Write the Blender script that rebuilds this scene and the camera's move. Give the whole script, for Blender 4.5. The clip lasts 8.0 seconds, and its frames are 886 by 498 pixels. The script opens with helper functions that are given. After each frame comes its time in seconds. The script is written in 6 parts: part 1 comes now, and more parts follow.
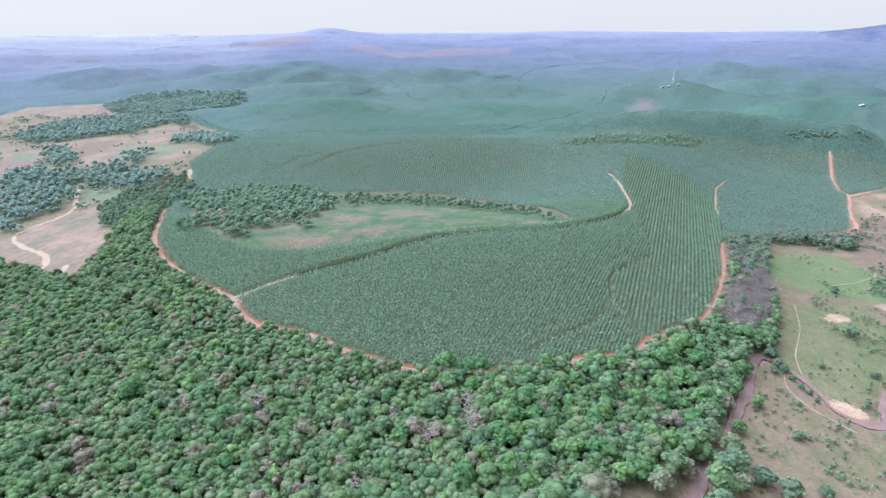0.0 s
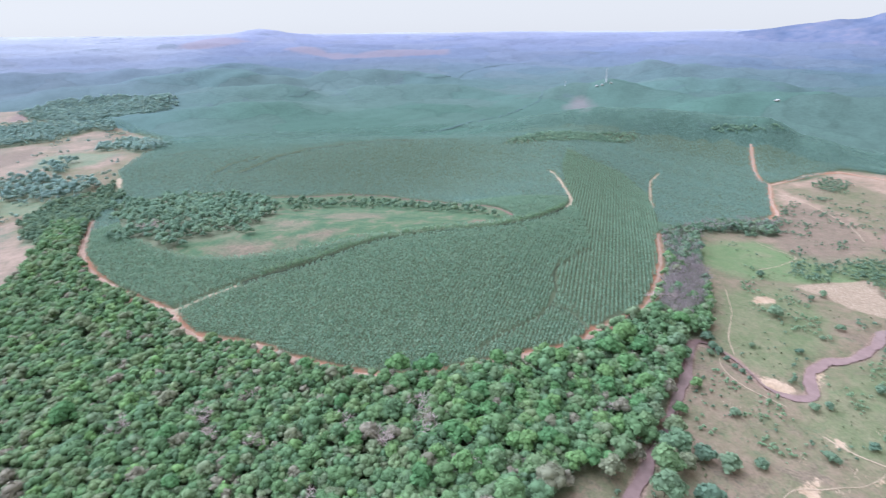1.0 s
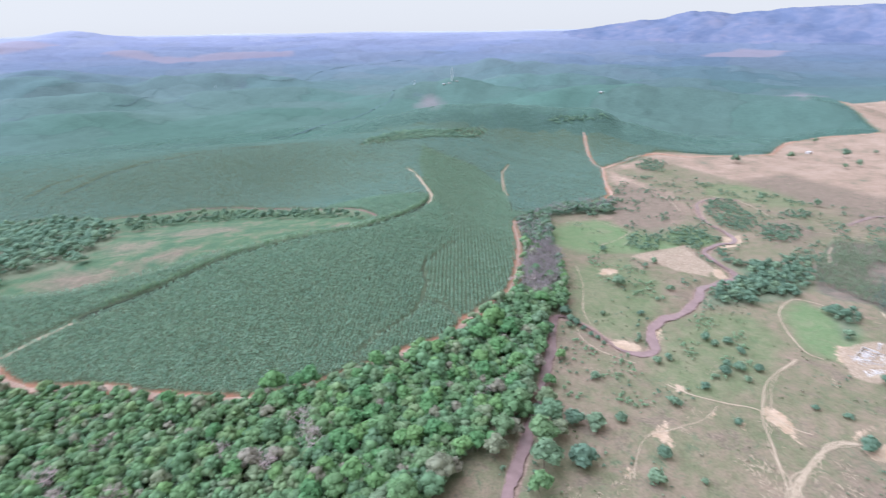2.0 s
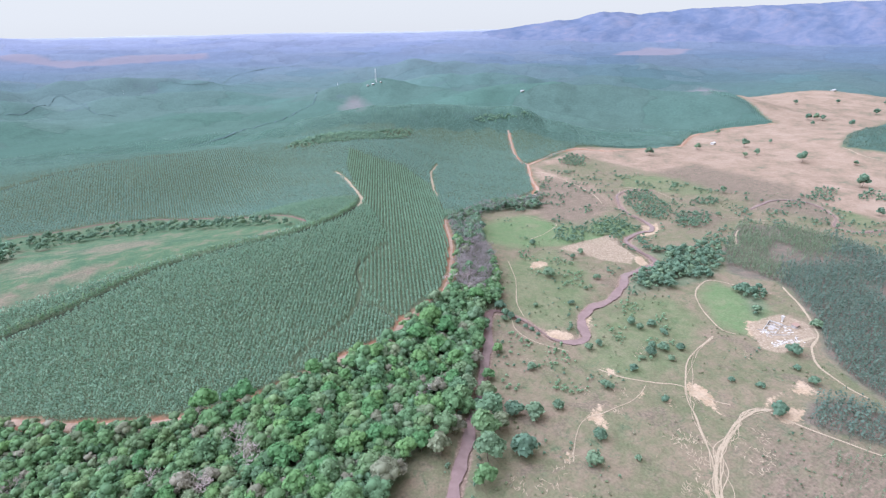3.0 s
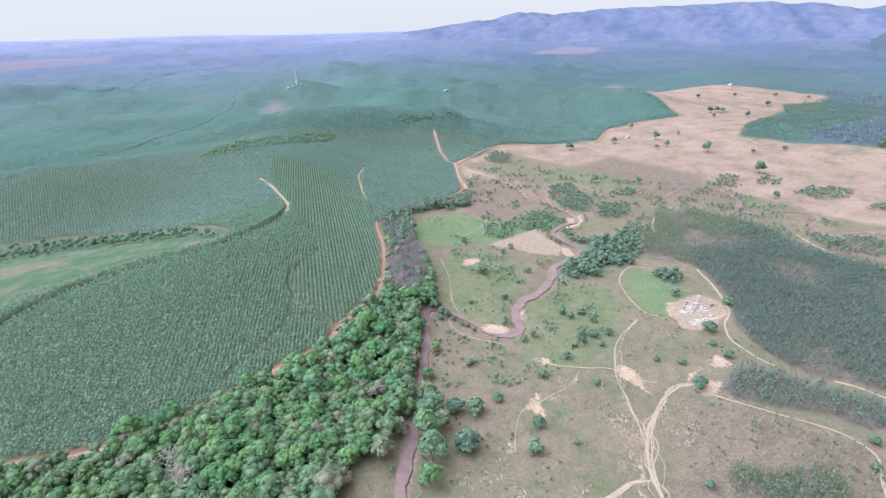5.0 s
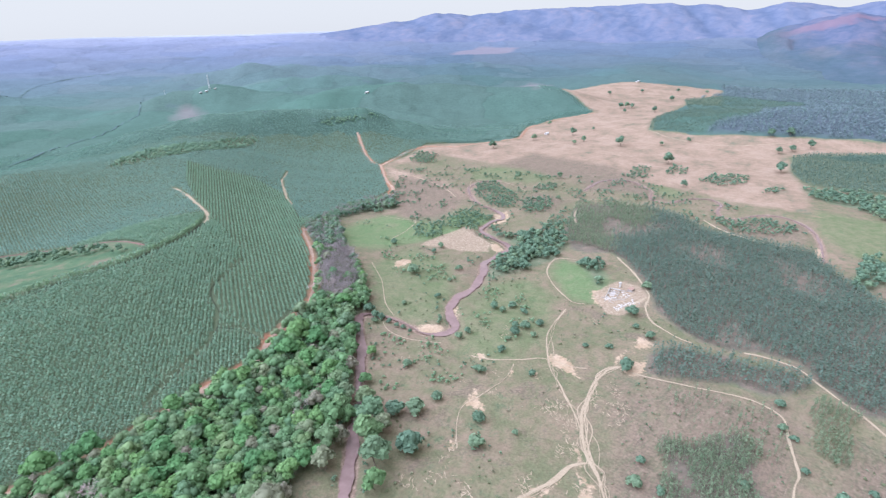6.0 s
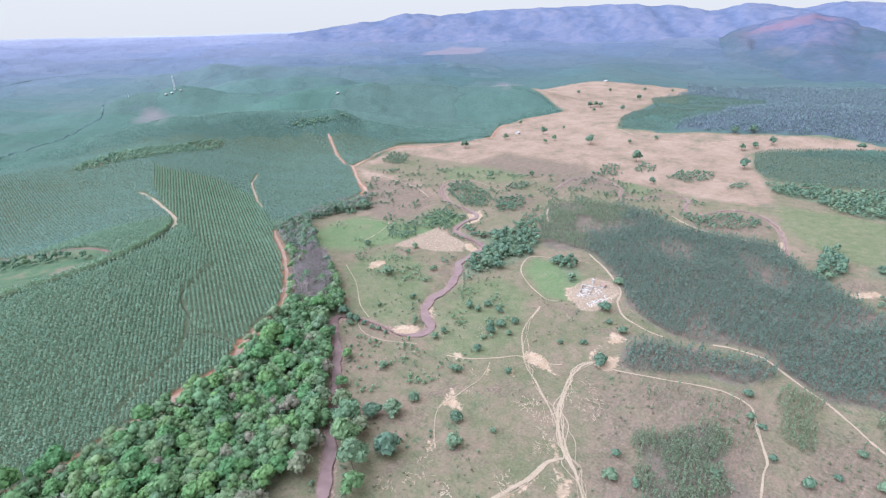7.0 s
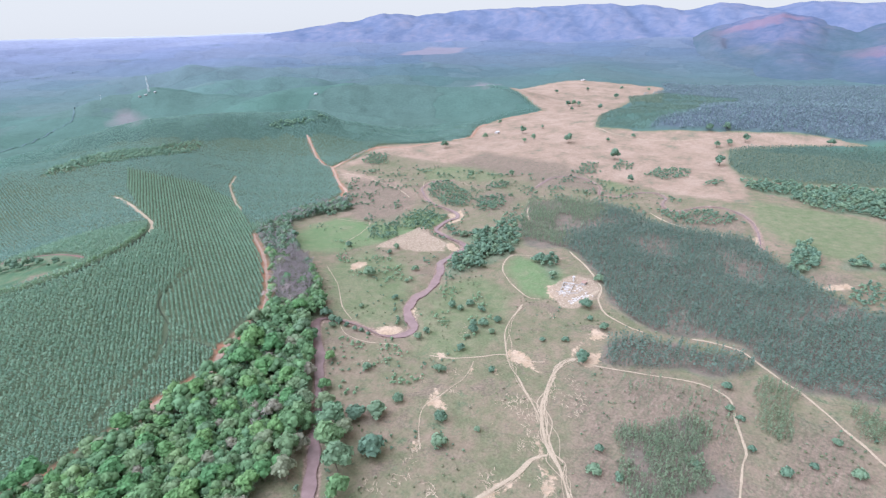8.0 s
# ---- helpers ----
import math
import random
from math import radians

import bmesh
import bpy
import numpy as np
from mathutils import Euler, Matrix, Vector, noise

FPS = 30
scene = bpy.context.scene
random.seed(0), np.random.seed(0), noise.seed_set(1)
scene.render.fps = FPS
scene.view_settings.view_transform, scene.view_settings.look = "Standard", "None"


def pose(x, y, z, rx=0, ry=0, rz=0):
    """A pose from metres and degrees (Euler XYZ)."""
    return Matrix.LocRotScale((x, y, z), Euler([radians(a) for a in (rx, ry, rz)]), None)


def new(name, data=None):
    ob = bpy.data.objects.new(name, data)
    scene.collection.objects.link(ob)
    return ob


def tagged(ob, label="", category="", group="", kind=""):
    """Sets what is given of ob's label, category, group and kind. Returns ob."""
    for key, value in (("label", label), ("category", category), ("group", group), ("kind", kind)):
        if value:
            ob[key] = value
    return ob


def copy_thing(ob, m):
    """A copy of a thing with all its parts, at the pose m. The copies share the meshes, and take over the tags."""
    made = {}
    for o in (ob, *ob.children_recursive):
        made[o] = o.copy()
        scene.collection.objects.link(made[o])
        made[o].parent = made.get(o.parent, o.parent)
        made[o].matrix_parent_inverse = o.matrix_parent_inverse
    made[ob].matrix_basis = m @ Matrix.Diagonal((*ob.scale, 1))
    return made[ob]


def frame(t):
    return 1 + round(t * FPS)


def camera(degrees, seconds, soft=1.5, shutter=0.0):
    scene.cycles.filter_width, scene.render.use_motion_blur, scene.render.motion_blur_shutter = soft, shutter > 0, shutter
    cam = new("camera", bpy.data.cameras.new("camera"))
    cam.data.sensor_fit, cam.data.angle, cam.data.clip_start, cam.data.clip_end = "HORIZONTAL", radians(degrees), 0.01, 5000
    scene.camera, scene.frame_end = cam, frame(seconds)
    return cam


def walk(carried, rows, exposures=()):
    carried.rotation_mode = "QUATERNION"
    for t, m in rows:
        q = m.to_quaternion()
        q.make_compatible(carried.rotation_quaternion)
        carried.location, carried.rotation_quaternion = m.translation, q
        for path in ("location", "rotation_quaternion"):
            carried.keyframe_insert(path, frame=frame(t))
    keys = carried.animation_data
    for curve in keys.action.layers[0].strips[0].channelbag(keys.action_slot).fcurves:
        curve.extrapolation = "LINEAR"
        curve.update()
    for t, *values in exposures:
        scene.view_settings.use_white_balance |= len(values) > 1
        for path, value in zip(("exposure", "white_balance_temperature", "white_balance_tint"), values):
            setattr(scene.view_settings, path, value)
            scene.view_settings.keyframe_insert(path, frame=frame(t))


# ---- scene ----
cam = camera(78.9, 8.0, soft=1.3, shutter=0.55)
EYE = (0.0, 0.0, 228.0)
PATH = [  # seconds, yaw, pitch, roll of the hovering camera
    (0, 0.00, -22.20, -0.40),
    (0.5, -2.25, -22.17, -0.43),
    (1, -6.05, -22.15, -0.54),
    (1.5, -12.95, -22.20, -0.66),
    (2, -21.22, -22.26, -0.80),
    (2.2, -24.17, -22.27, -0.84),
    (3.3, -29.56, -22.32, -1.05),
    (3.5, -30.34, -22.33, -1.08),
    (4, -33.89, -22.36, -1.16),
    (4.2, -34.74, -22.36, -1.18),
    (5.3, -38.65, -22.41, -1.33),
    (5.5, -40.70, -22.42, -1.36),
    (6, -44.61, -22.48, -1.48),
    (6.5, -46.54, -22.50, -1.51),
    (7, -47.58, -22.53, -1.48),
    (7.5, -48.23, -22.54, -1.53),
    (8, -49.69, -22.58, -1.62),
]
walk(cam, [(t, pose(*EYE, 90 + pitch, 0, yaw) @ pose(0, 0, 0, 0, 0, roll)) for t, yaw, pitch, roll in PATH],
     [(0.0, 1.8, 4980, 13), (8.0, 1.8, 4980, 13)])

# ---- sky and sun: a thin bright overcast ----
SUN_HIGH, SUN_ROUND = 52.0, -62.0
world = bpy.data.worlds.new("hazy_sky")
scene.world = world
world.use_nodes = True
wn, wl = world.node_tree.nodes, world.node_tree.links
sky = wn.new("ShaderNodeTexSky")
sky.sky_type, sky.sun_disc = "NISHITA", False
sky.sun_elevation, sky.sun_rotation = radians(SUN_HIGH), radians(SUN_ROUND)
sky.air_density, sky.dust_density, sky.ozone_density = 1.0, 1.0, 1.0
cloud = wn.new("ShaderNodeHueSaturation")
cloud.inputs["Saturation"].default_value = 0.0
wl.new(sky.outputs["Color"], cloud.inputs["Color"])
veil = wn.new("ShaderNodeMix")
veil.data_type, veil.blend_type = "RGBA", "MULTIPLY"
veil.inputs[0].default_value, veil.inputs[7].default_value = 1.0, (1.13, 1.0, 0.8, 1)
even = wn.new("ShaderNodeMix")
even.data_type = "RGBA"
even.inputs[0].default_value, even.inputs[7].default_value = 0.92, (4.6, 4.6, 4.6, 1)
wl.new(cloud.outputs["Color"], even.inputs[6])
wl.new(even.outputs[2], veil.inputs[6])
wl.new(veil.outputs[2], wn["Background"].inputs["Color"])
wn["Background"].inputs["Strength"].default_value = 0.0508
sun = new("sun", bpy.data.lights.new("sun", "SUN"))
sun.data.energy, sun.data.angle, sun.data.color = 2.5, radians(85), (1.035, 0.972, 0.975)
sun.matrix_world = pose(0, 0, 400, 90 - SUN_HIGH, 0, 180 - SUN_ROUND)


# ---- materials ----
def link(tree, a, b):
    tree.links.new(a, b)


class Mat:
    """A node material with short ways to make its nodes."""

    def __init__(self, name, rough=0.9, spec=0.2):
        self.m = bpy.data.materials.new(name)
        self.m.use_nodes = True
        self.t = self.m.node_tree
        self.b = self.t.nodes["Principled BSDF"]
        self.b.inputs["Roughness"].default_value = rough
        self.b.inputs["Specular IOR Level"].default_value = spec

    def node(self, kind, **values):
        n = self.t.nodes.new("ShaderNode" + kind)
        for key, value in values.items():
            n.inputs[key.replace("_", " ")].default_value = value
        return n

    def noise(self, size, detail=4.0, rough=0.55, twist=0.0):
        """Noise with features of about that many metres."""
        g = self.node("NewGeometry")
        n = self.node("TexNoise", Scale=1.0 / size, Detail=detail, Roughness=rough, Distortion=twist)
        link(self.t, g.outputs["Position"], n.inputs["Vector"])
        return n.outputs["Fac"]

    def attr(self, name):
        n = self.node("Attribute")
        n.attribute_name = name
        return n.outputs["Fac"]

    def ramp(self, value, stops):
        n = self.node("ValToRGB")
        link(self.t, value, n.inputs["Fac"])
        e = n.color_ramp.elements
        while len(e) < len(stops):
            e.new(0.5)
        for s, (at, colour) in zip(e, stops):
            s.position, s.color = at, (*colour, 1)
        return n.outputs["Color"]

    def mix(self, fac, a, b, how="MIX"):
        n = self.t.nodes.new("ShaderNodeMix")
        n.data_type, n.blend_type = "RGBA", how
        for value, socket in ((fac, n.inputs[0]), (a, n.inputs[6]), (b, n.inputs[7])):
            if isinstance(value, bpy.types.NodeSocket):
                link(self.t, value, socket)
            else:
                socket.default_value = (*value, 1) if isinstance(value, tuple) else value
        return n.outputs[2]

    def maths(self, how, a, b=0.0):
        n = self.node("Math")
        n.operation = how
        for value, socket in ((a, n.inputs[0]), (b, n.inputs[1])):
            if isinstance(value, bpy.types.NodeSocket):
                link(self.t, value, socket)
            else:
                socket.default_value = value
        return n.outputs[0]

    def span(self, value, a, b, to_a=0.0, to_b=1.0):
        n = self.node("MapRange")
        link(self.t, value, n.inputs["Value"])
        for k, v in (("From Min", a), ("From Max", b), ("To Min", to_a), ("To Max", to_b)):
            n.inputs[k].default_value = v
        return n.outputs["Result"]

    def colour(self, socket):
        link(self.t, socket, self.b.inputs["Base Color"])
        return self

    def bump(self, value, strength, distance):
        n = self.node("Bump", Strength=strength, Distance=distance)
        link(self.t, value, n.inputs["Height"])
        link(self.t, n.outputs["Normal"], self.b.inputs["Normal"])
        return self


def plain_material(name, a, b, size=1.0, rough=0.9, spec=0.2, depth=0.0):
    """Two tones of one surface, mottled at two scales."""
    m = Mat(name, rough, spec)
    fine, coarse = m.noise(size), m.noise(size * 7)
    both = m.maths("ADD", m.maths("MULTIPLY", fine, 0.6), m.maths("MULTIPLY", coarse, 0.4))
    m.colour(m.ramp(both, [(0.35, a), (0.65, b)]))
    if depth:
        m.bump(fine, 0.6, depth)
    return m.m


def leaf_material(name, stops, fine=0.22):
    """Leaves: one tone for each tree by its own number, clumps varied besides."""
    m = Mat(name, 0.8, 0.1)
    info, geo = m.node("ObjectInfo"), m.node("NewGeometry")
    own = m.maths("FRACT", m.maths("ADD", m.attr("tint"), info.outputs["Random"]))
    base = m.ramp(own, stops)
    shade = m.span(geo.outputs["Random Per Island"], 0, 1, 1 - fine, 1 + fine)
    n = m.node("HueSaturation")
    link(m.t, base, n.inputs["Color"])
    link(m.t, shade, n.inputs["Value"])
    m.colour(n.outputs["Color"])
    thin, both = m.node("BsdfTranslucent"), m.node("MixShader", Fac=0.42)
    link(m.t, n.outputs["Color"], thin.inputs["Color"])
    link(m.t, m.b.outputs["BSDF"], both.inputs[1])
    link(m.t, thin.outputs["BSDF"], both.inputs[2])
    link(m.t, both.outputs["Shader"], m.t.nodes["Material Output"].inputs["Surface"])
    return m.m


MAT = {
    "native": leaf_material("broadleaf_leaves", [(0.0, (0.144, 0.231, 0.110)), (0.16, (0.177, 0.278, 0.119)), (0.3, (0.151, 0.246, 0.127)), (0.44, (0.206, 0.278, 0.139)), (0.56, (0.158, 0.264, 0.108)),
                                                (0.68, (0.154, 0.237, 0.131)), (0.8, (0.233, 0.276, 0.157)), (0.89, (0.191, 0.313, 0.110)), (0.96, (0.256, 0.254, 0.172)), (1.0, (0.288, 0.257, 0.194))], 0.26),
    "gum": leaf_material("eucalyptus_leaves", [(0.0, (0.189, 0.281, 0.19)), (0.5, (0.211, 0.31, 0.204)), (1.0, (0.24, 0.332, 0.217))], 0.13),
    # eucalyptus leaves for farther rows, with haze blue mixed into the colour
    "hazed_gum": leaf_material("hazed_eucalyptus_leaves", [(0.0, (0.172, 0.258, 0.208)), (0.5, (0.19, 0.28, 0.222)), (1.0, (0.214, 0.3, 0.234))], 0.14),
    "stand": leaf_material("dark_stand_leaves", [(0.0, (0.122, 0.17, 0.13)), (0.6, (0.138, 0.188, 0.138)), (1.0, (0.155, 0.205, 0.145))], 0.12),
    # next two: distance haze mixed into the leaves of far woods and hedges
    "hazed_grey_wood": leaf_material("hazed_grey_leaves", [(0.0, (0.165, 0.21, 0.215)), (0.7, (0.188, 0.23, 0.235)), (1.0, (0.17, 0.245, 0.212))], 0.14),
    "hazy": leaf_material("hazed_wood_leaves", [(0.0, (0.228, 0.318, 0.276)), (0.6, (0.258, 0.352, 0.292)), (1.0, (0.306, 0.382, 0.298))], 0.25),
    "hollow": leaf_material("hollow_wood_leaves", [(0.0, (0.178, 0.268, 0.18)), (0.6, (0.21, 0.305, 0.2)), (1.0, (0.25, 0.335, 0.21))], 0.22),
    "regrowth": leaf_material("regrowth_leaves", [(0.0, (0.15, 0.2, 0.115)), (0.6, (0.172, 0.222, 0.128)), (1.0, (0.205, 0.238, 0.145))], 0.2),
    "fresh": leaf_material("fresh_leaves", [(0.0, (0.135, 0.26, 0.108)), (0.6, (0.16, 0.29, 0.112)), (1.0, (0.2, 0.315, 0.118))], 0.25),
    "dusk": leaf_material("dark_scrub_leaves", [(0.0, (0.142, 0.212, 0.138)), (0.6, (0.17, 0.246, 0.154)), (1.0, (0.21, 0.28, 0.162))], 0.22),
    "pale_shrub": leaf_material("pale_shrub_leaves", [(0.0, (0.2, 0.295, 0.16)), (0.6, (0.23, 0.325, 0.18)), (1.0, (0.265, 0.335, 0.2))], 0.2),
    "tuft": leaf_material("weeds", [(0.0, (0.17, 0.2, 0.105)), (0.6, (0.2, 0.22, 0.12)), (1.0, (0.24, 0.22, 0.145))], 0.2),
    "rust": leaf_material("rust_leaves", [(0.0, (0.30, 0.12, 0.05)), (1.0, (0.34, 0.15, 0.07))]),
    "bark": plain_material("bark", (0.10, 0.075, 0.055), (0.22, 0.18, 0.14), 0.3, 0.95, 0.1, 0.02),
    "grey_twig": plain_material("grey_twigs", (0.33, 0.265, 0.24), (0.47, 0.385, 0.35), 0.6, 0.95, 0.1),
    "dark_twig": plain_material("purplish_twigs", (0.2, 0.17, 0.162), (0.35, 0.3, 0.285), 0.6, 0.95, 0.1),
    "wall": plain_material("whitewash", (0.33, 0.3, 0.26), (0.5, 0.46, 0.41), 0.5, 0.9, 0.2),
    "rubble": plain_material("rubble", (0.24, 0.21, 0.18), (0.38, 0.34, 0.3), 0.4, 0.95, 0.2),
    "roof": plain_material("clay_tiles", (0.22, 0.14, 0.105), (0.3, 0.2, 0.15), 0.5, 0.9, 0.2),
    "tin": plain_material("tin_sheet", (0.4, 0.39, 0.38), (0.52, 0.5, 0.48), 0.8, 0.6, 0.4),
    "steel": plain_material("galvanised_steel", (0.5, 0.5, 0.5), (0.62, 0.62, 0.62), 0.3, 0.5, 0.5),
    "dark": plain_material("dark_opening", (0.02, 0.02, 0.02), (0.03, 0.03, 0.03), 0.3),
    "dirt": plain_material("pale_dirt", (0.25, 0.195, 0.128), (0.345, 0.275, 0.188), 0.9, 0.95, 0.1, 0.05),
    "red_dirt": plain_material("red_dirt", (0.24, 0.155, 0.108), (0.36, 0.26, 0.19), 1.6, 0.95, 0.1, 0.05),
    "red_bank": plain_material("red_earth_bank", (0.13, 0.075, 0.062), (0.21, 0.13, 0.108), 1.4, 0.95, 0.1, 0.1),
    # shade of the trees beside the lane is painted into this dark colour
    "shade_lane": plain_material("shaded_grass_lane", (0.03, 0.04, 0.025), (0.055, 0.06, 0.038), 2.5, 0.95, 0.1),
    # a darker step of the hazed canopy colour, haze included
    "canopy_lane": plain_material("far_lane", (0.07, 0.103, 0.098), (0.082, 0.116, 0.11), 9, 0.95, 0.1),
}

# ---- the lie of the land ----
HILLS = [  # x, y, half widths, turn, height
    (19, 498, 247, 162, -8, 40),      # plantation dome
    (-285, 570, 171, 171, 20, 27),
    (266, 760, 114, 285, -22, 36),    # spur at its side
    (57, 950, 361, 142, 4, 46),       # hill behind the bowl
    (-418, 988, 323, 247, 30, 27),
    (-228, 209, 285, 209, 0, 17),     # wooded slope
    (1064, 1340, 300, 150, -35, 24),  # wooded tongue on the plain
    (2185, 1064, 627, 247, 18, 46),
    (1340, 874, 150, 100, -57, 15),
    (1260, 319, 300, 150, -76, 27),
    (1443, 140, 300, 150, -84, 35),
    (-900, 4560, 210, 150, 0, 46),    # lone far peak
]
RIDGES = [  # half width, then x, y and height of the crest
    (95, [(219, 1180, 6), (276, 1168, 31), (331, 1153, 45), (395, 1133, 53), (455, 1110, 61), (512, 1085, 65), (566, 1058, 66), (608, 1035, 64), (662, 1001, 62), (711, 967, 64), (760, 928, 37)]),  # slope behind the hollow
    (135, [(456, 1793, 1), (528, 1773, 28), (583, 1756, 50), (644, 1734, 62), (704, 1711, 69), (778, 1679, 60), (862, 1637, 44), (941, 1593, 26), (1026, 1539, 3)]),  # mast hill
    (140, [(888, 1958, 14), (996, 1905, 47), (1096, 1849, 59), (1177, 1800, 59), (1264, 1739, 52), (1341, 1680, 24)]),  # behind the mast hill
    (170, [(-1275, 2092, 5), (-1139, 2169, 34), (-1011, 2232, 45), (-892, 2282, 66), (-809, 2312, 79), (-703, 2347, 84), (-572, 2382, 81), (-483, 2402, 64), (-345, 2426, 16)]),  # green hill
    (140, [(-821, 1911, 3), (-680, 1966, 32), (-568, 2001, 47), (-453, 2030, 54), (-355, 2049, 45), (-256, 2064, 1)]),  # hill before it
    (115, [(-761, 1498, 1), (-641, 1553, 19), (-555, 1586, 25), (-465, 1614, 30), (-371, 1639, 36), (-290, 1655, 34), (-175, 1671, 2)]),  # low hill
    (170, [(-1750, 2249, 24), (-1597, 2361, 55), (-1459, 2448, 59), (-1270, 2551, 49), (-1120, 2621, 55), (-913, 2700, 57), (-610, 2784, 58), (-396, 2822, 29)]),  # far ridge
    (150, [(-352, 2475, 19), (-203, 2492, 64), (-4, 2500, 69), (195, 2492, 54), (367, 2473, 22)]),  # middle ridge
    (130, [(-194, 2071, 2), (-46, 2079, 32), (142, 2075, 38), (287, 2060, 30), (409, 2039, 5)]),  # middle swell
    (105, [(-221, 1625, 1), (-37, 1640, 6), (130, 1635, 17), (262, 1619, 13), (359, 1600, 1)]),  # near swell
    (85, [(-249, 1307, 1), (-114, 1325, 3), (24, 1330, 6), (161, 1320, 12), (267, 1303, 8)]),  # nearest swell
    (150, [(825, 1417, 15), (917, 1359, 45), (1019, 1285, 48), (1142, 1177, 49), (1255, 1056, 48), (1336, 951, 42), (1391, 869, 12)]),  # tongue
    (150, [(921, 2053, 26), (1058, 1986, 54), (1266, 1860, 49), (1437, 1732, 30), (1570, 1612, 45), (1693, 1482, 37), (1820, 1323, 17), (1908, 1193, 1)]),  # behind the tongue
    (170, [(1039, 2546, 40), (1242, 2453, 77), (1448, 2338, 51), (1679, 2178, 54), (1881, 2006, 39), (2071, 1810, 46), (2240, 1595, 18), (2412, 1321, 1)]),  # far swell
]


def bump_at(x, y, cx, cy, rx, ry, turn, high):
    c, s = np.cos(np.radians(turn)), np.sin(np.radians(turn))
    u, v = ((x - cx) * c + (y - cy) * s) / rx, (-(x - cx) * s + (y - cy) * c) / ry
    return high * np.exp(-(u * u + v * v))


def ridge_at(x, y, half, crest):
    """A long hill that rises to its crest line and falls off to both sides."""
    lift = np.zeros(x.shape)
    for (ax, ay, az), (bx, by, bz) in zip(crest, crest[1:]):
        dx, dy = bx - ax, by - ay
        q = np.clip(((x - ax) * dx + (y - ay) * dy) / (dx * dx + dy * dy), 0, 1)
        d = np.hypot(x - ax - q * dx, y - ay - q * dy) / half
        lift = np.maximum(lift, (az + (bz - az) * q) * np.exp(-d * d))
    return lift


def step(a, b, v):
    q = np.clip((v - a) / (b - a), 0, 1)
    return q * q * (3 - 2 * q)


def height(x, y):
    x, y = np.asarray(x, float), np.asarray(y, float)
    r, side = np.hypot(x, y), np.degrees(np.arctan2(x, y))
    z = sum(bump_at(x, y, *h) for h in HILLS)
    # wooded hills behind one another, scored by gullies
    gully = np.sin(x / 47 + 1.4 * np.sin(y / 83)) * np.cos(y / 59 + np.sin(x / 71))
    z = z + np.sum([ridge_at(x, y, w, line) ** 3 for w, line in RIDGES], axis=0) ** (1 / 3) * (1 + 0.13 * gully * step(1150, 1500, r))
    # rolling country far off
    roll = np.sin(x / 329 + 1.3) * np.cos(y / 268 - .4) + .6 * np.sin((x + y) / 184 + 2) + .5 * np.cos((x - .6 * y) / 135)
    z = z + step(1900, 2900, r) * (1 - bump_at(x, y, 1670, 722, 627, 437, 20, 1)) * (1 - .6 * step(3000, 4700, r)) * 6 * roll
    crest = np.sin(r / 95 + 2.2 * np.sin(side / 9) + 1.3 * np.sin(side / 3.7 + r / 400)) + 0.6 * np.sin(r / 41 + 2.5 * np.sin(side / 5.1 + 1))
    z = z + 203 * step(2500, 4850, r) ** 0.9 + step(2600, 3300, r) * (1 - 0.7 * step(4300, 4850, r)) * 7 * crest
    z = z + np.sin(x / 32 + .8 * np.sin(y / 44)) * np.cos(y / 36) + .5 * np.sin(x / 14 + y / 17)
    return z


def seg_distance(x, y, line):
    """The distance of points from a line of corners."""
    x, y = np.asarray(x, float), np.asarray(y, float)
    best = np.full(x.shape, 1e9)
    for (ax, ay), (bx, by) in zip(line, line[1:]):
        dx, dy = bx - ax, by - ay
        q = np.clip(((x - ax) * dx + (y - ay) * dy) / (dx * dx + dy * dy + 1e-9), 0, 1)
        best = np.minimum(best, np.hypot(x - ax - q * dx, y - ay - q * dy))
    return best


def inside_by(x, y, ring):
    """How far points lie inside a closed outline; outside it is negative."""
    x, y = np.asarray(x, float), np.asarray(y, float)
    closed = [*ring, ring[0]]
    odd = np.zeros(x.shape, bool)
    for (ax, ay), (bx, by) in zip(closed, closed[1:]):
        if ay != by:
            odd ^= ((ay > y) != (by > y)) & (x < (bx - ax) * (y - ay) / (by - ay) + ax)
    d = seg_distance(x, y, closed)
    return np.where(odd, d, -d)


def smooth_line(line, gap):
    """A rounded line through the corners, a point every gap metres or so."""
    p = [Vector((*line[0], 0))] + [Vector((*q, 0)) for q in line] + [Vector((*line[-1], 0))]
    out = []
    for a, b, c, d in zip(p, p[1:], p[2:], p[3:]):
        n = max(1, int((c - b).length / gap))
        for k in range(n):
            s = k / n
            out.append(0.5 * (2 * b + (c - a) * s + (2 * a - 5 * b + 4 * c - d) * s * s + (3 * b - a - 3 * c + d) * s ** 3))
    out.append(p[-1])
    return [(v.x, v.y) for v in out]


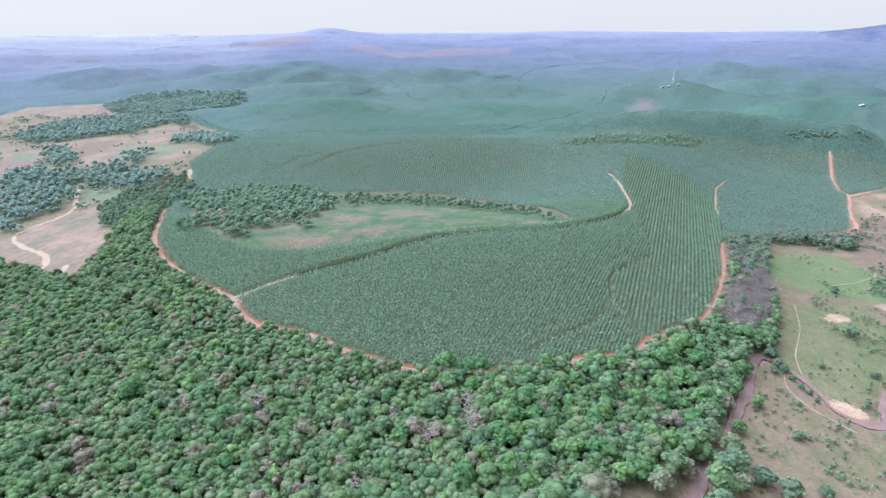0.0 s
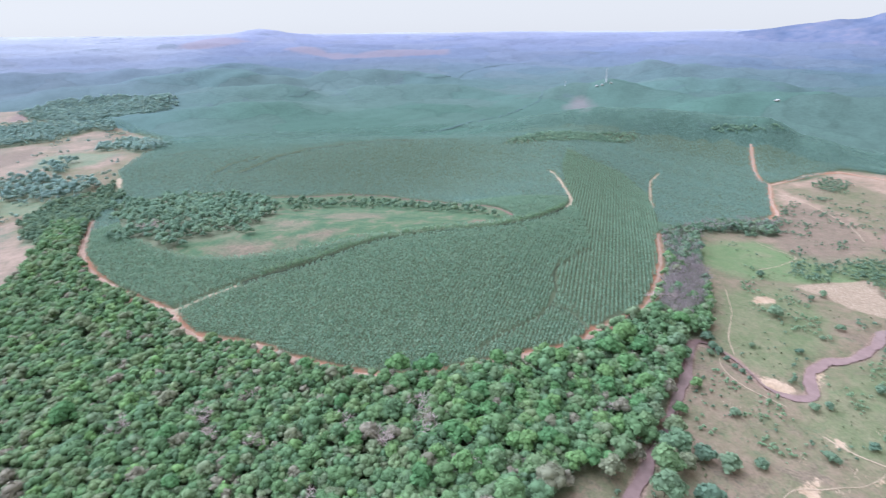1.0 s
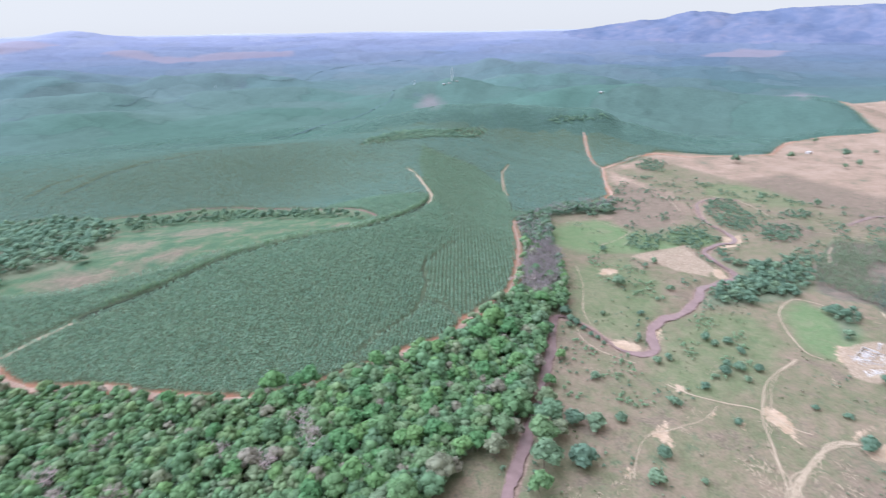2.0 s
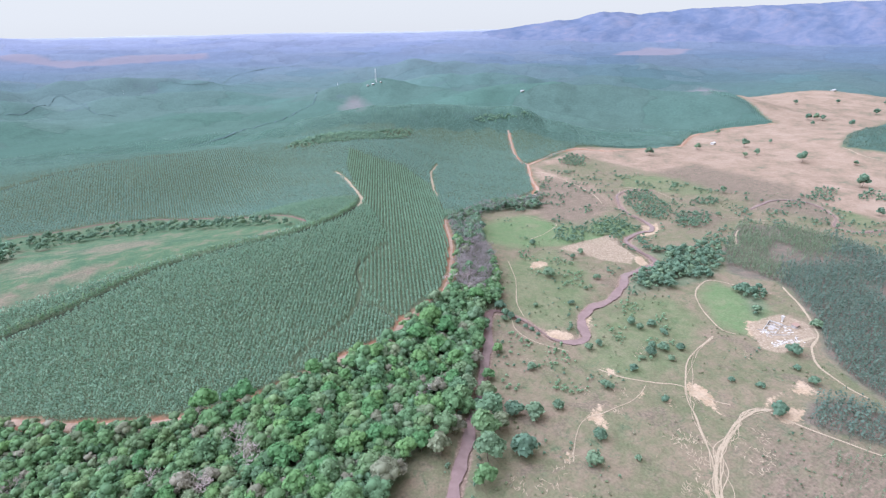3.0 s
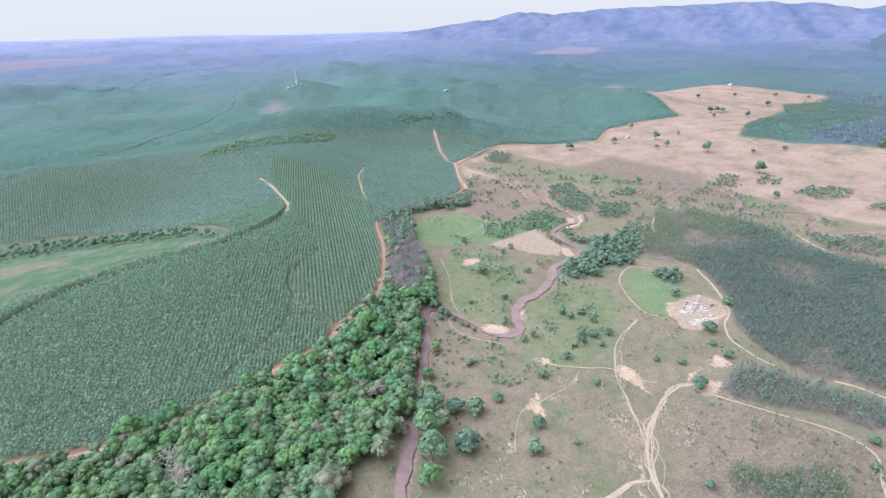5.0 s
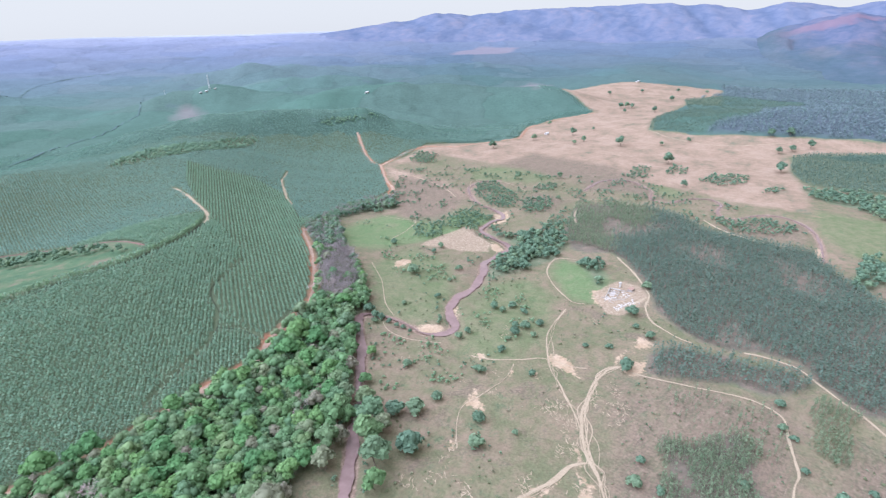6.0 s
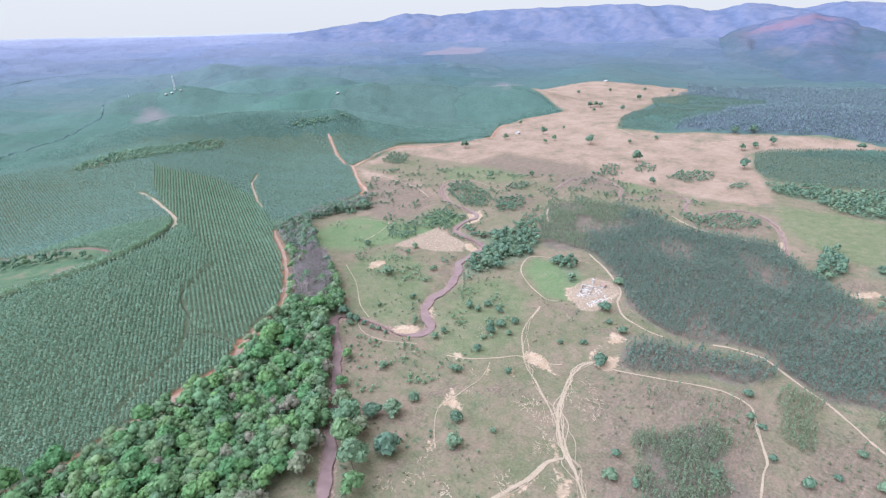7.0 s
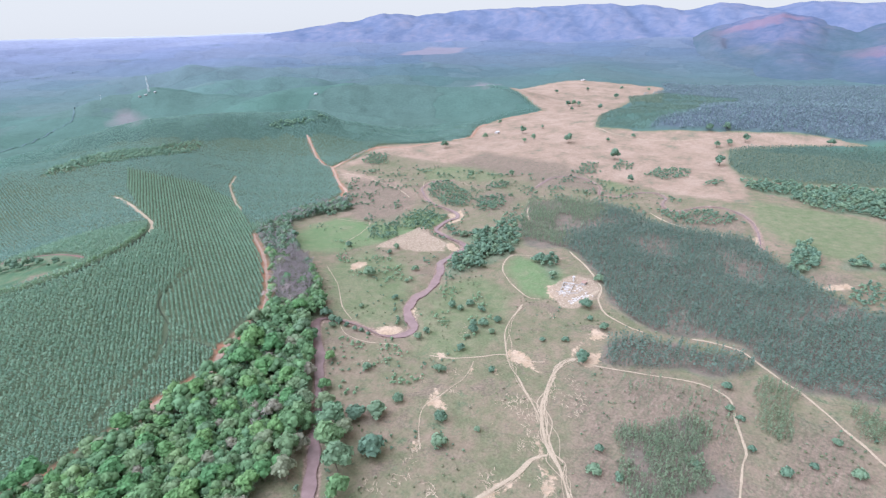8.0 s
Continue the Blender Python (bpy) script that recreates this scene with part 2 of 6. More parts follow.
# outlines of the plots, in metres from the point under the camera
PLANTATION = [(-331, 614), (-288, 500), (-262, 463), (-232, 434), (-176, 394), (-150, 362), (-120.1, 349.5), (-98.9, 340.2), (-75.8, 325.5), (-56.6, 316.4), (-17.2, 304.4), (24.4, 303.3), (51.5, 307.3), (87.4, 314.1), (107.3, 316.0), (128.5, 321.2), (151.1, 340.6), (167, 351), (193, 361), (222, 394), (259, 460), (295, 530), (363, 573), (431, 592), (488, 607), (589, 747), (746, 799), (882, 739), (945, 714), (1061, 775), (1173, 764), (1277, 727), (1335, 815), (1336, 910), (1569, 1141), (1961, 2744), (679, 3130), (-866, 3097), (-1117, 2320), (-1217, 2105), (-696, 1491), (-485, 1245), (-401, 994), (-410, 860), (-375, 787), (-359, 681)]
BOWL = [(-342, 684), (-260, 532), (-213, 494), (-179, 473), (-139, 466), (-98, 469), (-57, 483), (-13, 494), (42, 499), (100, 507), (127, 520), (132, 532), (122, 569), (64, 673), (1, 729), (-67, 738), (-159, 730), (-228, 743), (-290, 736)]
BOWL_WOOD = [(-342, 684), (-263, 533), (-234, 508), (-210, 500), (-191, 511), (-152, 518), (-133, 563), (-129, 640), (-152, 721), (-226, 737), (-288, 733)]
FOREST = [(-627, 599), (-324, 426), (-336, 511), (-375, 615), (-329, 606), (-289, 498), (-264, 462), (-231, 428), (-177, 390), (-150, 358), (-98, 334), (-74, 318), (-17, 296), (24, 293), (86, 308), (127, 314), (165, 348), (192, 357), (212, 373), (234, 400), (267, 455), (290, 513), (388, 585), (479, 590), (449, 538), (402, 555), (347, 536), (305, 460), (262, 368), (242, 339), (222, 324), (157, 247), (132, 242), (76, 195), (-1, 172), (-209, 167), (-303, 193)]
RIGHT_STAND = [(621, 369), (657, 332), (665, 286), (656, 243), (630, 205), (627, 170), (630, 134), (637, 95), (609, 81), (578, 58), (559, 35), (537, 15), (527, -2), (513, -40), (399, -54), (382, -27), (377, -9), (371, 5), (375, 19), (388, 35), (404, 53), (401, 72), (389, 94), (386, 114), (397, 137), (409, 160), (439, 178), (458, 196), (490, 231), (499, 249), (482, 267), (478, 286), (527, 324)]
STAND_YOUNG = [(616, 375), (657, 332), (666, 295), (646, 266), (594, 253), (550, 268), (499, 249), (480, 266), (474, 287), (525, 327)]
STAND_GAP = [(594, 311), (595, 287), (563, 279), (558, 291)]
STAND_GAP_B = [(489, 300), (496, 275), (493, 252), (476, 263), (470, 285)]
RIGHT_STRIP = [(320, 126), (341, 132), (358, 126), (370, 105), (379, 90), (379, 74), (387, 57), (382, 40), (368, 43), (349, 58), (349, 73), (338, 93), (324, 112)]
SCRUB_STAND = [(266.1, 90.0), (269.7, 75.0), (287.5, 67.8), (300, 58), (290.4, 48.9), (275.2, 41.0), (260.7, 37.7), (259.5, 26.1), (243.1, 18.1), (208.8, 62.1), (234.8, 71.3)]
SCRUB_STAND_B = [(346, 33), (367, 27), (368, 14), (362, 3), (343, 4), (313, 1), (302, 10), (310, 20), (322, 27)]
SCRUB_STAND_C = [(371, -17), (401, -43), (340, -44), (340, -27)]
SCRUB_THIN = [(313, 105), (321, 91), (321, 72), (333, 58), (322, 38), (287.9, 32.8), (291.9, 50.9), (299, 61), (274.4, 76.8), (283.6, 93.1)]
BLOCK_TWO = [(989, 205), (1066, 223), (1106, 195), (1213, 6), (1256, -93), (969, -86), (958, -8), (909, 100), (917, 170)]
BLOCK_TWO_WOOD = [(895, 168), (891, 126), (906, 65), (940, -9), (955, -86), (823, -82), (804, -15), (792, 33), (832, 88), (851, 140)]
BLOCK_GREEN = [(1124, 508), (1212, 542), (1344, 570), (1483, 569), (1671, 655), (1834, 594), (1808, 373), (1664, 354), (1296, 353), (1210, 403), (1135, 392)]
BLOCK_FAR = [(1124, 508), (1212, 542), (1344, 570), (1483, 569), (1671, 655), (1883, 611), (2064, 693), (2301, 58), (2222, -119), (1290, -94), (1223, 30), (1228, 108), (1187, 244), (1135, 392)]
THICKET = [(458, 383), (463, 353), (496, 344), (521, 332), (488, 295), (442, 284), (418, 289), (386, 294), (353, 301), (383, 320), (421, 327), (447, 329)]
GREEN_FIELD = [(314, 499), (376, 521), (411, 521), (468, 487), (509, 454), (493, 402), (463, 405), (400, 410), (362, 425), (334, 429), (303, 456)]
GULLY_FIELD = [(415, 270), (445, 280), (451, 252), (441, 224), (427, 210), (393, 201), (381, 212), (385, 232)]
SANDY_FIELD = [(370, 412), (408, 418), (451, 419), (455, 409), (441, 393), (432, 362), (412, 348), (392, 368), (382, 392)]
PLAIN = [(584, 741), (735, 788), (868, 728), (926, 701), (1049, 766), (1159, 755), (1281, 716), (1335, 815), (1537, 1118), (1598, 1044), (1840, 934), (1996, 669), (1635, 550), (1611, 630), (1250, 560), (1124, 508), (1123, 388), (1180, 242), (1229, 117), (1210, 41), (1115, 197), (1063, 227), (981, 205), (899, 165), (765, 120), (768, 178), (777, 301), (780, 397), (754, 489), (730, 593), (724, 727), (639, 729)]
RUIN_YARD = [(402, 215), (429, 214), (441, 209), (446, 190), (430, 175), (406, 172), (382, 176), (376, 188)]
LEFT_FARM = [(-468, 442), (-391, 446), (-324, 426), (-327, 495), (-332, 530), (-427, 607), (-466, 708), (-379, 757), (-385, 806), (-421, 876), (-404, 994), (-498, 1269), (-707, 1481), (-1080, 1781), (-1227, 1653), (-1284, 1371)]
LEFT_FIELD = [(-450, 460), (-499, 566), (-497, 618), (-486, 677), (-456, 678), (-398, 584), (-328, 521), (-312, 458), (-346, 445), (-386, 440)]
SPUR = [(150.5, 338.6), (143.2, 344.4), (140, 363), (137, 384), (139, 401), (152, 422), (173, 444), (197, 474), (206, 526), (216, 587), (235, 675), (257, 758), (292, 838), (311, 795), (351, 753), (356, 678), (306, 547), (265, 461), (232, 406), (198, 372)]
HOLLOW_WOOD = [(197, 901), (219, 916), (266, 951), (326, 983), (378, 983), (436, 999), (483, 986), (465, 966), (387, 923), (294, 880), (238, 880)]
HOLLOW_WOOD_B = [(611, 972), (642, 966), (675, 939), (729, 933), (726, 919), (666, 922), (617, 952)]
BARE_WOOD = [(272, 450), (297, 433), (264, 381), (230, 349), (216, 366), (234, 400)]
BOWL_BRUSH = [(-139, 697), (-66, 723), (0, 711), (62, 648), (107, 548), (125, 520), (104, 529), (56, 584), (0, 649), (-62, 675), (-115, 643)]
BRUSH = []
BRUSH.append([(663, 199), (688, 190), (718, 157), (704, 128), (675, 127), (644, 156), (646, 180)])
BRUSH.append([(553, 503), (611, 536), (630, 524), (609, 463), (555, 424), (531, 432), (531, 463)])
BRUSH.append([(641, 457), (675, 459), (681, 436), (641, 425)])
BRUSH.append([(454, 463), (494, 461), (509, 434), (485, 403), (445, 434)])
BRUSH.append([(795, 390), (847, 401), (871, 383), (813, 354), (782, 364)])
BRUSH.append([(844, 349), (905, 360), (899, 333), (859, 318)])
BRUSH.append([(832, 292), (888, 290), (915, 249), (859, 226), (829, 252)])
BRUSH.append([(826, 198), (859, 199), (866, 185), (833, 177)])
BRUSH.append([(401, 459), (434, 452), (427, 425), (397, 414), (383, 434)])
BRUSH.append([(521, 350), (559, 361), (564, 341), (535, 325)])
BRUSH.append([(539, -1), (577, -8), (584, -25), (555, -39), (530, -25)])
BRUSH.append([(639, 729), (698, 778), (714, 732), (658, 684)])
BRUSH.append([(418, 576), (477, 600), (497, 592), (460, 556), (408, 535)])
BRUSH.append([(434, 462), (473, 422), (476, 389), (448, 400), (424, 434)])
BRUSH.append([(594, 442), (620, 421), (570, 373), (545, 396)])
FAR_FIELDS = []
FAR_FIELDS.append([(-1232, 3672), (-1244, 4086), (-1127, 4260), (-884, 4080), (-915, 3868), (-1067, 3727)])
FAR_FIELDS.append([(-603, 3682), (-495, 3835), (-322, 3568), (-144, 3516), (139, 3673), (436, 3589), (408, 3484), (62, 3436), (-272, 3364), (-426, 3552)])
FAR_FIELDS.append([(539, 1576), (590, 1639), (612, 1631), (619, 1580), (417, 1101)])
FAR_FIELDS.append([(2421, 2379), (2776, 2421), (2875, 2178), (2545, 2050)])
FAR_FIELDS.append([(1660, 1260), (1733, 1261), (1725, 1177), (1325, 943)])
RED = []
RED.append([(139.7, 336.2), (147.6, 342.6), (158, 343), (155.5, 331.7), (141.7, 324.5), (138.1, 328.3)])
RED.append([(216, 384), (231, 400), (230, 390), (214, 376)])
BARE = []
BARE.append([(204.3, 193.2), (220.9, 195.4), (214.6, 184.8), (210.2, 178.4), (207.2, 186.2)])
BARE.append([(303, 197), (290, 186), (297, 182), (296, 171), (287, 160), (280, 150), (284, 162), (284, 171), (281, 179)])
BARE.append([(312, 142), (325, 138), (335, 131), (317, 126), (309, 130)])
BARE.append([(264, 183), (270, 178), (261, 174)])
BARE.append([(250, 192), (262, 196), (248, 187)])
BARE.append([(251, 233), (258, 219), (252, 210), (250, 220)])
BARE.append([(344, 147), (364, 151), (357, 141), (355, 133), (343, 143)])
BARE.append([(312, 150), (331, 148), (345, 143), (327, 144)])
BARE.append([(161.2, 124.2), (180.1, 119.8), (199.5, 116.1), (195.8, 113.9), (181.9, 113.8), (168.7, 115.5)])
BARE.append([(191.0, 100.5), (205.6, 104.4), (203.5, 97.4), (191.6, 94.2)])
BARE.append([(217.2, 197.1), (225, 200), (225.0, 197.3)])
BARE.append([(169.3, 171.7), (178.6, 177.1), (178.2, 174.5), (170.2, 169.0)])
BARE.append([(204.8, 108.6), (219.4, 119.7), (229.4, 122.9), (218.2, 113.8)])
BARE.append([(515, 427), (536, 422), (517, 401), (495, 404)])
BARE.append([(649, 97), (658, 91), (623, 81), (622, 87)])
BARE.append([(553, 21), (575, 2), (565, -3), (548, 12)])
BARE.append([(-183, 399), (-174, 397), (-163, 389), (-166, 380), (-174, 385)])
BARE.append([(245, 286), (258, 281), (265, 270), (260, 265), (250, 266), (245, 275)])
BARE.append([(298, 292), (303, 292), (294, 281), (278, 268), (274, 269)])
BARE.append([(482, 407), (517, 419), (516, 402), (498, 393), (484, 397)])
BARE.append([(432, 362), (439, 359), (430, 340), (417, 341), (420, 351)])
BARE.append([(315, 390), (330, 390), (333, 380), (319, 378), (306, 376)])
FARM_FIELDS = []
FARM_FIELDS.append([(-939, 1142), (-886, 1169), (-817, 1096), (-721, 952), (-730, 908), (-767, 919)])
FARM_FIELDS.append([(-873, 1177), (-777, 1279), (-703, 1241), (-670, 1094), (-753, 1115), (-839, 1136)])
FARM_FIELDS.append([(-637, 919), (-719, 1060), (-669, 1112), (-457, 994), (-434, 952), (-446, 890), (-533, 929), (-549, 886), (-584, 864)])
FARM_FIELDS.append([(-1289, 1850), (-1143, 1894), (-1003, 1668), (-1034, 1616), (-1080, 1560), (-1248, 1685)])
FARM_FIELDS.append([(-1307, 1626), (-1358, 1816), (-1287, 1820), (-1207, 1626), (-1221, 1514)])
FARM_FIELDS.append([(-1090, 1378), (-1127, 1512), (-1061, 1439), (-1036, 1342)])
FARM_FIELDS.append([(-731, 1347), (-708, 1419), (-683, 1429), (-633, 1348), (-631, 1254), (-674, 1261)])
FARM_FIELDS.append([(-604, 1329), (-591, 1382), (-513, 1308), (-491, 1215), (-561, 1244)])
FARM_FIELDS.append([(-724, 1255), (-625, 1329), (-505, 1104), (-626, 1099)])
BARE.append([(404.7, 219.2), (416.0, 213.6), (393.9, 193.1), (382.9, 201.1)])
FARM_GREEN = []
FARM_GREEN.append([(-503, 720), (-527, 776), (-480, 761), (-443, 740), (-450, 714), (-465, 705)])
FARM_GREEN.append([(-814, 993), (-854, 1076), (-812, 1084), (-764, 997)])
FARM_GREEN.append([(-568, 919), (-646, 1083), (-589, 1095), (-481, 1012), (-468, 917), (-514, 910)])
FARM_GREEN.append([(-639, 816), (-649, 849), (-616, 839), (-611, 814)])
FARM_PLOUGH = []
FARM_PLOUGH.append([(-699, 1016), (-769, 1144), (-722, 1183), (-676, 1095), (-661, 1005)])
FARM_PLOUGH.append([(-767, 919), (-817, 990), (-749, 994), (-711, 923)])
FARM_PLOUGH.append([(-1045, 1649), (-1128, 1828), (-1099, 1849), (-1003, 1668)])

DRY = []
DRY.append([(-130, 563), (-117, 579), (-82, 554), (-85, 533), (-116, 538)])
DRY.append([(-90, 610), (-9, 608), (-5, 565), (-52, 557)])
DRY.append([(-83, 516), (-54, 521), (-63, 496), (-78, 499)])
DRY.append([(75, 513), (87, 516), (82, 500)])
DRY.append([(590, 734), (592, 598), (554, 514), (510, 480), (456, 475), (429, 499), (425, 538), (497, 573), (527, 639)])
MAUVE = []
MAUVE.append([(-79, 507), (-60, 520), (-53, 511), (-69, 496)])
MAUVE.append([(-100, 500), (-92, 508), (-85, 478), (-91, 468)])
MAUVE.append([(311.7, 140.5), (290.1, 113.2), (264.3, 86.7), (225.7, 64.4), (198.0, 56.1), (182.4, 75.1), (228.6, 102.0), (268.5, 114.7)])
MAUVE.append([(311.5, 123.0), (330.9, 86.3), (333.6, 57.7), (315.0, 39.2), (300.7, 51.8), (295.3, 70.4), (282.8, 94.6)])
MAUVE.append([(327.9, 7.8), (346.2, -12.8), (310.8, -37.8), (265.9, -40.0), (238.7, -6.0), (257.3, 12.1)])
MAUVE.append([(302.8, 95.2), (342.7, 46.1), (291.1, 21.7), (234.3, 9.7), (195.8, 58.1), (262.9, 89.6)])
MAUVE.append([(771, 467), (828, 412), (753, 327), (714, 291), (707, 359), (686, 394)])
MAUVE.append([(680, 198), (712, 169), (717, 124), (668, 104), (650, 126), (646, 166)])
MAUVE.append([(608, 442), (639, 424), (621, 392), (572, 370), (560, 388)])
MAUVE.append([(-718, 1049), (-775, 1187), (-735, 1246), (-687, 1126), (-648, 1002), (-677, 986)])
MAUVE.append([(-164, 491), (-155, 506), (-125, 499), (-105, 480), (-118, 467), (-152, 471)])
MAUVE.append([(594, 442), (630, 408), (628, 383), (592, 383), (564, 410)])
MAUVE.append([(516, 644), (572, 656), (577, 583), (542, 502), (485, 470), (442, 451), (425, 494), (432, 544)])
MAUVE.append([(297, 137), (305, 126), (272.0, 108.7), (236.5, 98.9), (252.1, 118.1), (278, 130)])
MAUVE.append([(251.7, 102.7), (271.0, 93.2), (214.5, 66.0), (201.9, 81.9)])
MAUVE.append([(571, 51), (594, 8), (590, -13), (560, 18)])
MAUVE.append([(839, 597), (838, 428), (791, 403), (723, 469), (730, 593)])
MAUVE.append([(-768, 1119), (-748, 1206), (-702, 1159), (-632, 1021), (-658, 983), (-708, 1027)])
LUSH = []
LUSH.append([(-771, 964), (-820, 1052), (-836, 1114), (-771, 1019)])
LUSH.append([(-667, 849), (-657, 874), (-612, 832), (-628, 809)])
LUSH.append([(288, 396), (362, 415), (355, 350), (303, 300), (265, 277), (248, 300), (242, 321)])
LUSH.append([(353, 296), (387, 275), (372, 239), (302.1, 197.9), (254.7, 210.5), (247.2, 239.7), (273, 261)])
LUSH.append([(831, 368), (850, 353), (789, 313), (747, 276), (725, 289), (763, 320)])
LUSH.append([(666, 616), (711, 577), (737, 512), (719, 461), (662, 481), (630, 559)])
LUSH.append([(-536, 771), (-512, 780), (-456, 754), (-446, 699), (-485, 701)])
LUSH.append([(438, 457), (477, 445), (500, 408), (463, 405), (450, 420), (400, 410), (377, 418), (387, 443)])
LUSH.append([(790, 141), (793, 82), (784, -16), (639, -22), (631, 31), (657, 71), (703, 100)])
LUSH.append([(839, 366), (780, 325), (740, 276), (718, 281), (735, 314)])
LUSH.append([(1410, 795), (1614, 840), (1656, 744), (1560, 718)])
LUSH.append([(1087, 288), (1144, 284), (1144, 243), (1071, 234)])
LUSH.append([(1149, 140), (1200, 145), (1198, 112), (1154, 106)])
LUSH.append([(378, 524), (413, 480), (351, 449), (336, 486)])
WOODS = []
WOODS.append([(-1000, 1256), (-1044, 1415), (-1016, 1509), (-953, 1535), (-878, 1605), (-681, 1459), (-658, 1406), (-725, 1423), (-738, 1334), (-777, 1279), (-841, 1214), (-899, 1187)])
WOODS.append([(-1117, 1848), (-1090, 2019), (-930, 2079), (-805, 2080), (-641, 1838), (-678, 1732), (-733, 1578), (-861, 1603), (-997, 1669)])
WOODS.append([(-731, 981), (-808, 1109), (-723, 1050), (-637, 919), (-653, 896)])
WOODS.append([(-703, 835), (-718, 906), (-631, 864), (-574, 863), (-492, 850), (-428, 810), (-408, 757), (-479, 758), (-541, 778), (-553, 732), (-643, 755)])
WOODS.append([(-633, 743), (-586, 746), (-550, 780), (-512, 737), (-505, 683), (-521, 652), (-523, 597)])
WOODS.append([(-442, 667), (-451, 730), (-412, 757), (-392, 806), (-361, 754), (-327, 616), (-303, 529), (-331, 529), (-382, 568)])
WOODS.append([(-575, 1247), (-491, 1215), (-392, 1033), (-405, 955), (-457, 1007)])
WOODS.append([(-571, 1131), (-565, 1196), (-504, 1076), (-534, 1065)])
WOODS.append([(-532, 899), (-576, 1018), (-505, 915), (-499, 871)])

WOODS.append([(459, 262), (465, 247), (440, 224), (420, 216), (423, 228)])
WOODS.append([(574, 53), (658, 50), (650, 40), (591, 30), (562, 40)])
WOODS.append([(605, 10), (629, 8), (638, -10), (618, -12)])
WOODS.append([(637, -19), (650, -36), (622, -37), (618, -22)])

# single things: x, y, size
BUSHES_A = [(235.5, 329.1, 3.8), (234.9, 320.5, 3.0), (236.7, 314.3, 2.7), (237.2, 305.1, 2.1), (236.4, 294.7, 1.9), (239.1, 289.8, 1.7), (239.4, 282.4, 1.5), (226.9, 309.4, 2.3), (294.6, 306.6, 2.3), (259.5, 248.0, 2.7), (270.4, 248.8, 2.3), (305.8, 229.1, 2.5), (294.7, 220.8, 3.4), (284.6, 219.8, 1.9), (168.9, 217.3, 4.9), (178.5, 209.1, 4.9), (153.5, 186.8, 6.3), (200.3, 175.7, 3.4), (238.9, 209.1, 3.2), (183.3, 162.3, 4.0), (269.1, 213.4, 2.5), (207.6, 249.6, 2.8), (196.6, 208.5, 3.0), (328.7, 237.7, 2.7), (309.1, 221.3, 3.6), (330.0, 250.8, 2.8), (311.7, 357.4, 4.9), (351.2, 432.9, 3.0), (382.4, 390.8, 3.0), (388.4, 170.3, 4.6)]
BUSHES_B = [(442.8, 183.5, 3.6), (207.5, 152.9, 1.7), (321.9, 216.7, 2.7), (313.6, 137.0, 4.4), (302.8, 209.1, 2.3), (371.1, 158.4, 2.1), (264.8, 317.9, 1.9), (366.7, 385.7, 2.3), (350.9, 334.4, 2.7), (327.0, 323.4, 1.9), (317.7, 261.2, 3.0), (318.3, 252.3, 2.5), (362.9, 142.9, 3.0), (329.1, 158.8, 2.1), (318.5, 172.5, 1.9), (262.3, 180.8, 2.1), (152.3, 236.0, 3.0), (320.5, 40.5, 2.3), (316.0, 33.1, 1.9), (342.2, 47.6, 2.7), (280.9, 3.4, 2.7), (219.7, 84.0, 3.4), (238.4, 89.3, 2.3), (257.8, 42.5, 2.3), (326.4, -14.8, 2.3), (302.5, -26.8, 3.0), (296.4, -7.3, 1.9), (291.1, 21.7, 1.9), (224.2, 71.6, 2.3)]
RIVER_TREES = [(162.9, 264.1, 4.9), (152.6, 247.6, 4.9), (145.9, 247.2, 4.9), (173.7, 270.4, 4.6), (197.6, 303.3, 4.6), (210.9, 324.2, 4.9), (143.8, 231.7, 4.2), (128.1, 219.3, 4.2), (139.9, 207.5, 6.8), (132.2, 190.9, 6.5), (153.6, 221.6, 6.3), (161.9, 238.1, 4.9), (152.8, 210.3, 4.6), (134.1, 234.0, 5.7), (120.7, 219.5, 5.3), (109.8, 207.5, 4.9), (145.1, 240.6, 4.9), (173.4, 253.9, 3.4), (196.4, 276.0, 3.0), (121.5, 178.2, 4.9), (156.7, 261.7, 4.6), (186.0, 286.4, 4.6), (205.3, 306.5, 3.8)]
PLAIN_TREES = [(1022.3, 628.6, 6.8), (941.9, 671.5, 5.3), (981.7, 577.2, 4.9), (944.8, 576.3, 4.2), (990.1, 501.1, 8.0), (822.6, 685.9, 6.5), (909.5, 370.1, 8.0), (967.7, 213.6, 7.6), (1134.3, 212.0, 6.8), (1166.8, 285.9, 6.1), (1184.4, 258.2, 6.5), (1577.3, 850.1, 5.7), (1378.4, 612.6, 6.5), (1375.0, 704.5, 6.1), (1393.9, 697.2, 6.1), (1401.2, 685.7, 5.7), (714.8, 458.2, 4.6), (673.0, 507.3, 4.6), (794.2, 295.0, 4.2), (1031.9, 437.4, 3.8), (1082.8, 614.4, 3.4), (1696.3, 802.2, 4.6), (1797.9, 730.2, 4.6), (1850.3, 658.9, 4.6), (1079.4, 247.4, 5.3), (1103.4, 232.4, 4.9), (1075.9, 403.6, 3.8), (1178.4, 83.3, 5.7), (1328.4, 668.5, 4.2), (1616.6, 671.2, 6.6), (1090.5, 734.4, 4.2)]
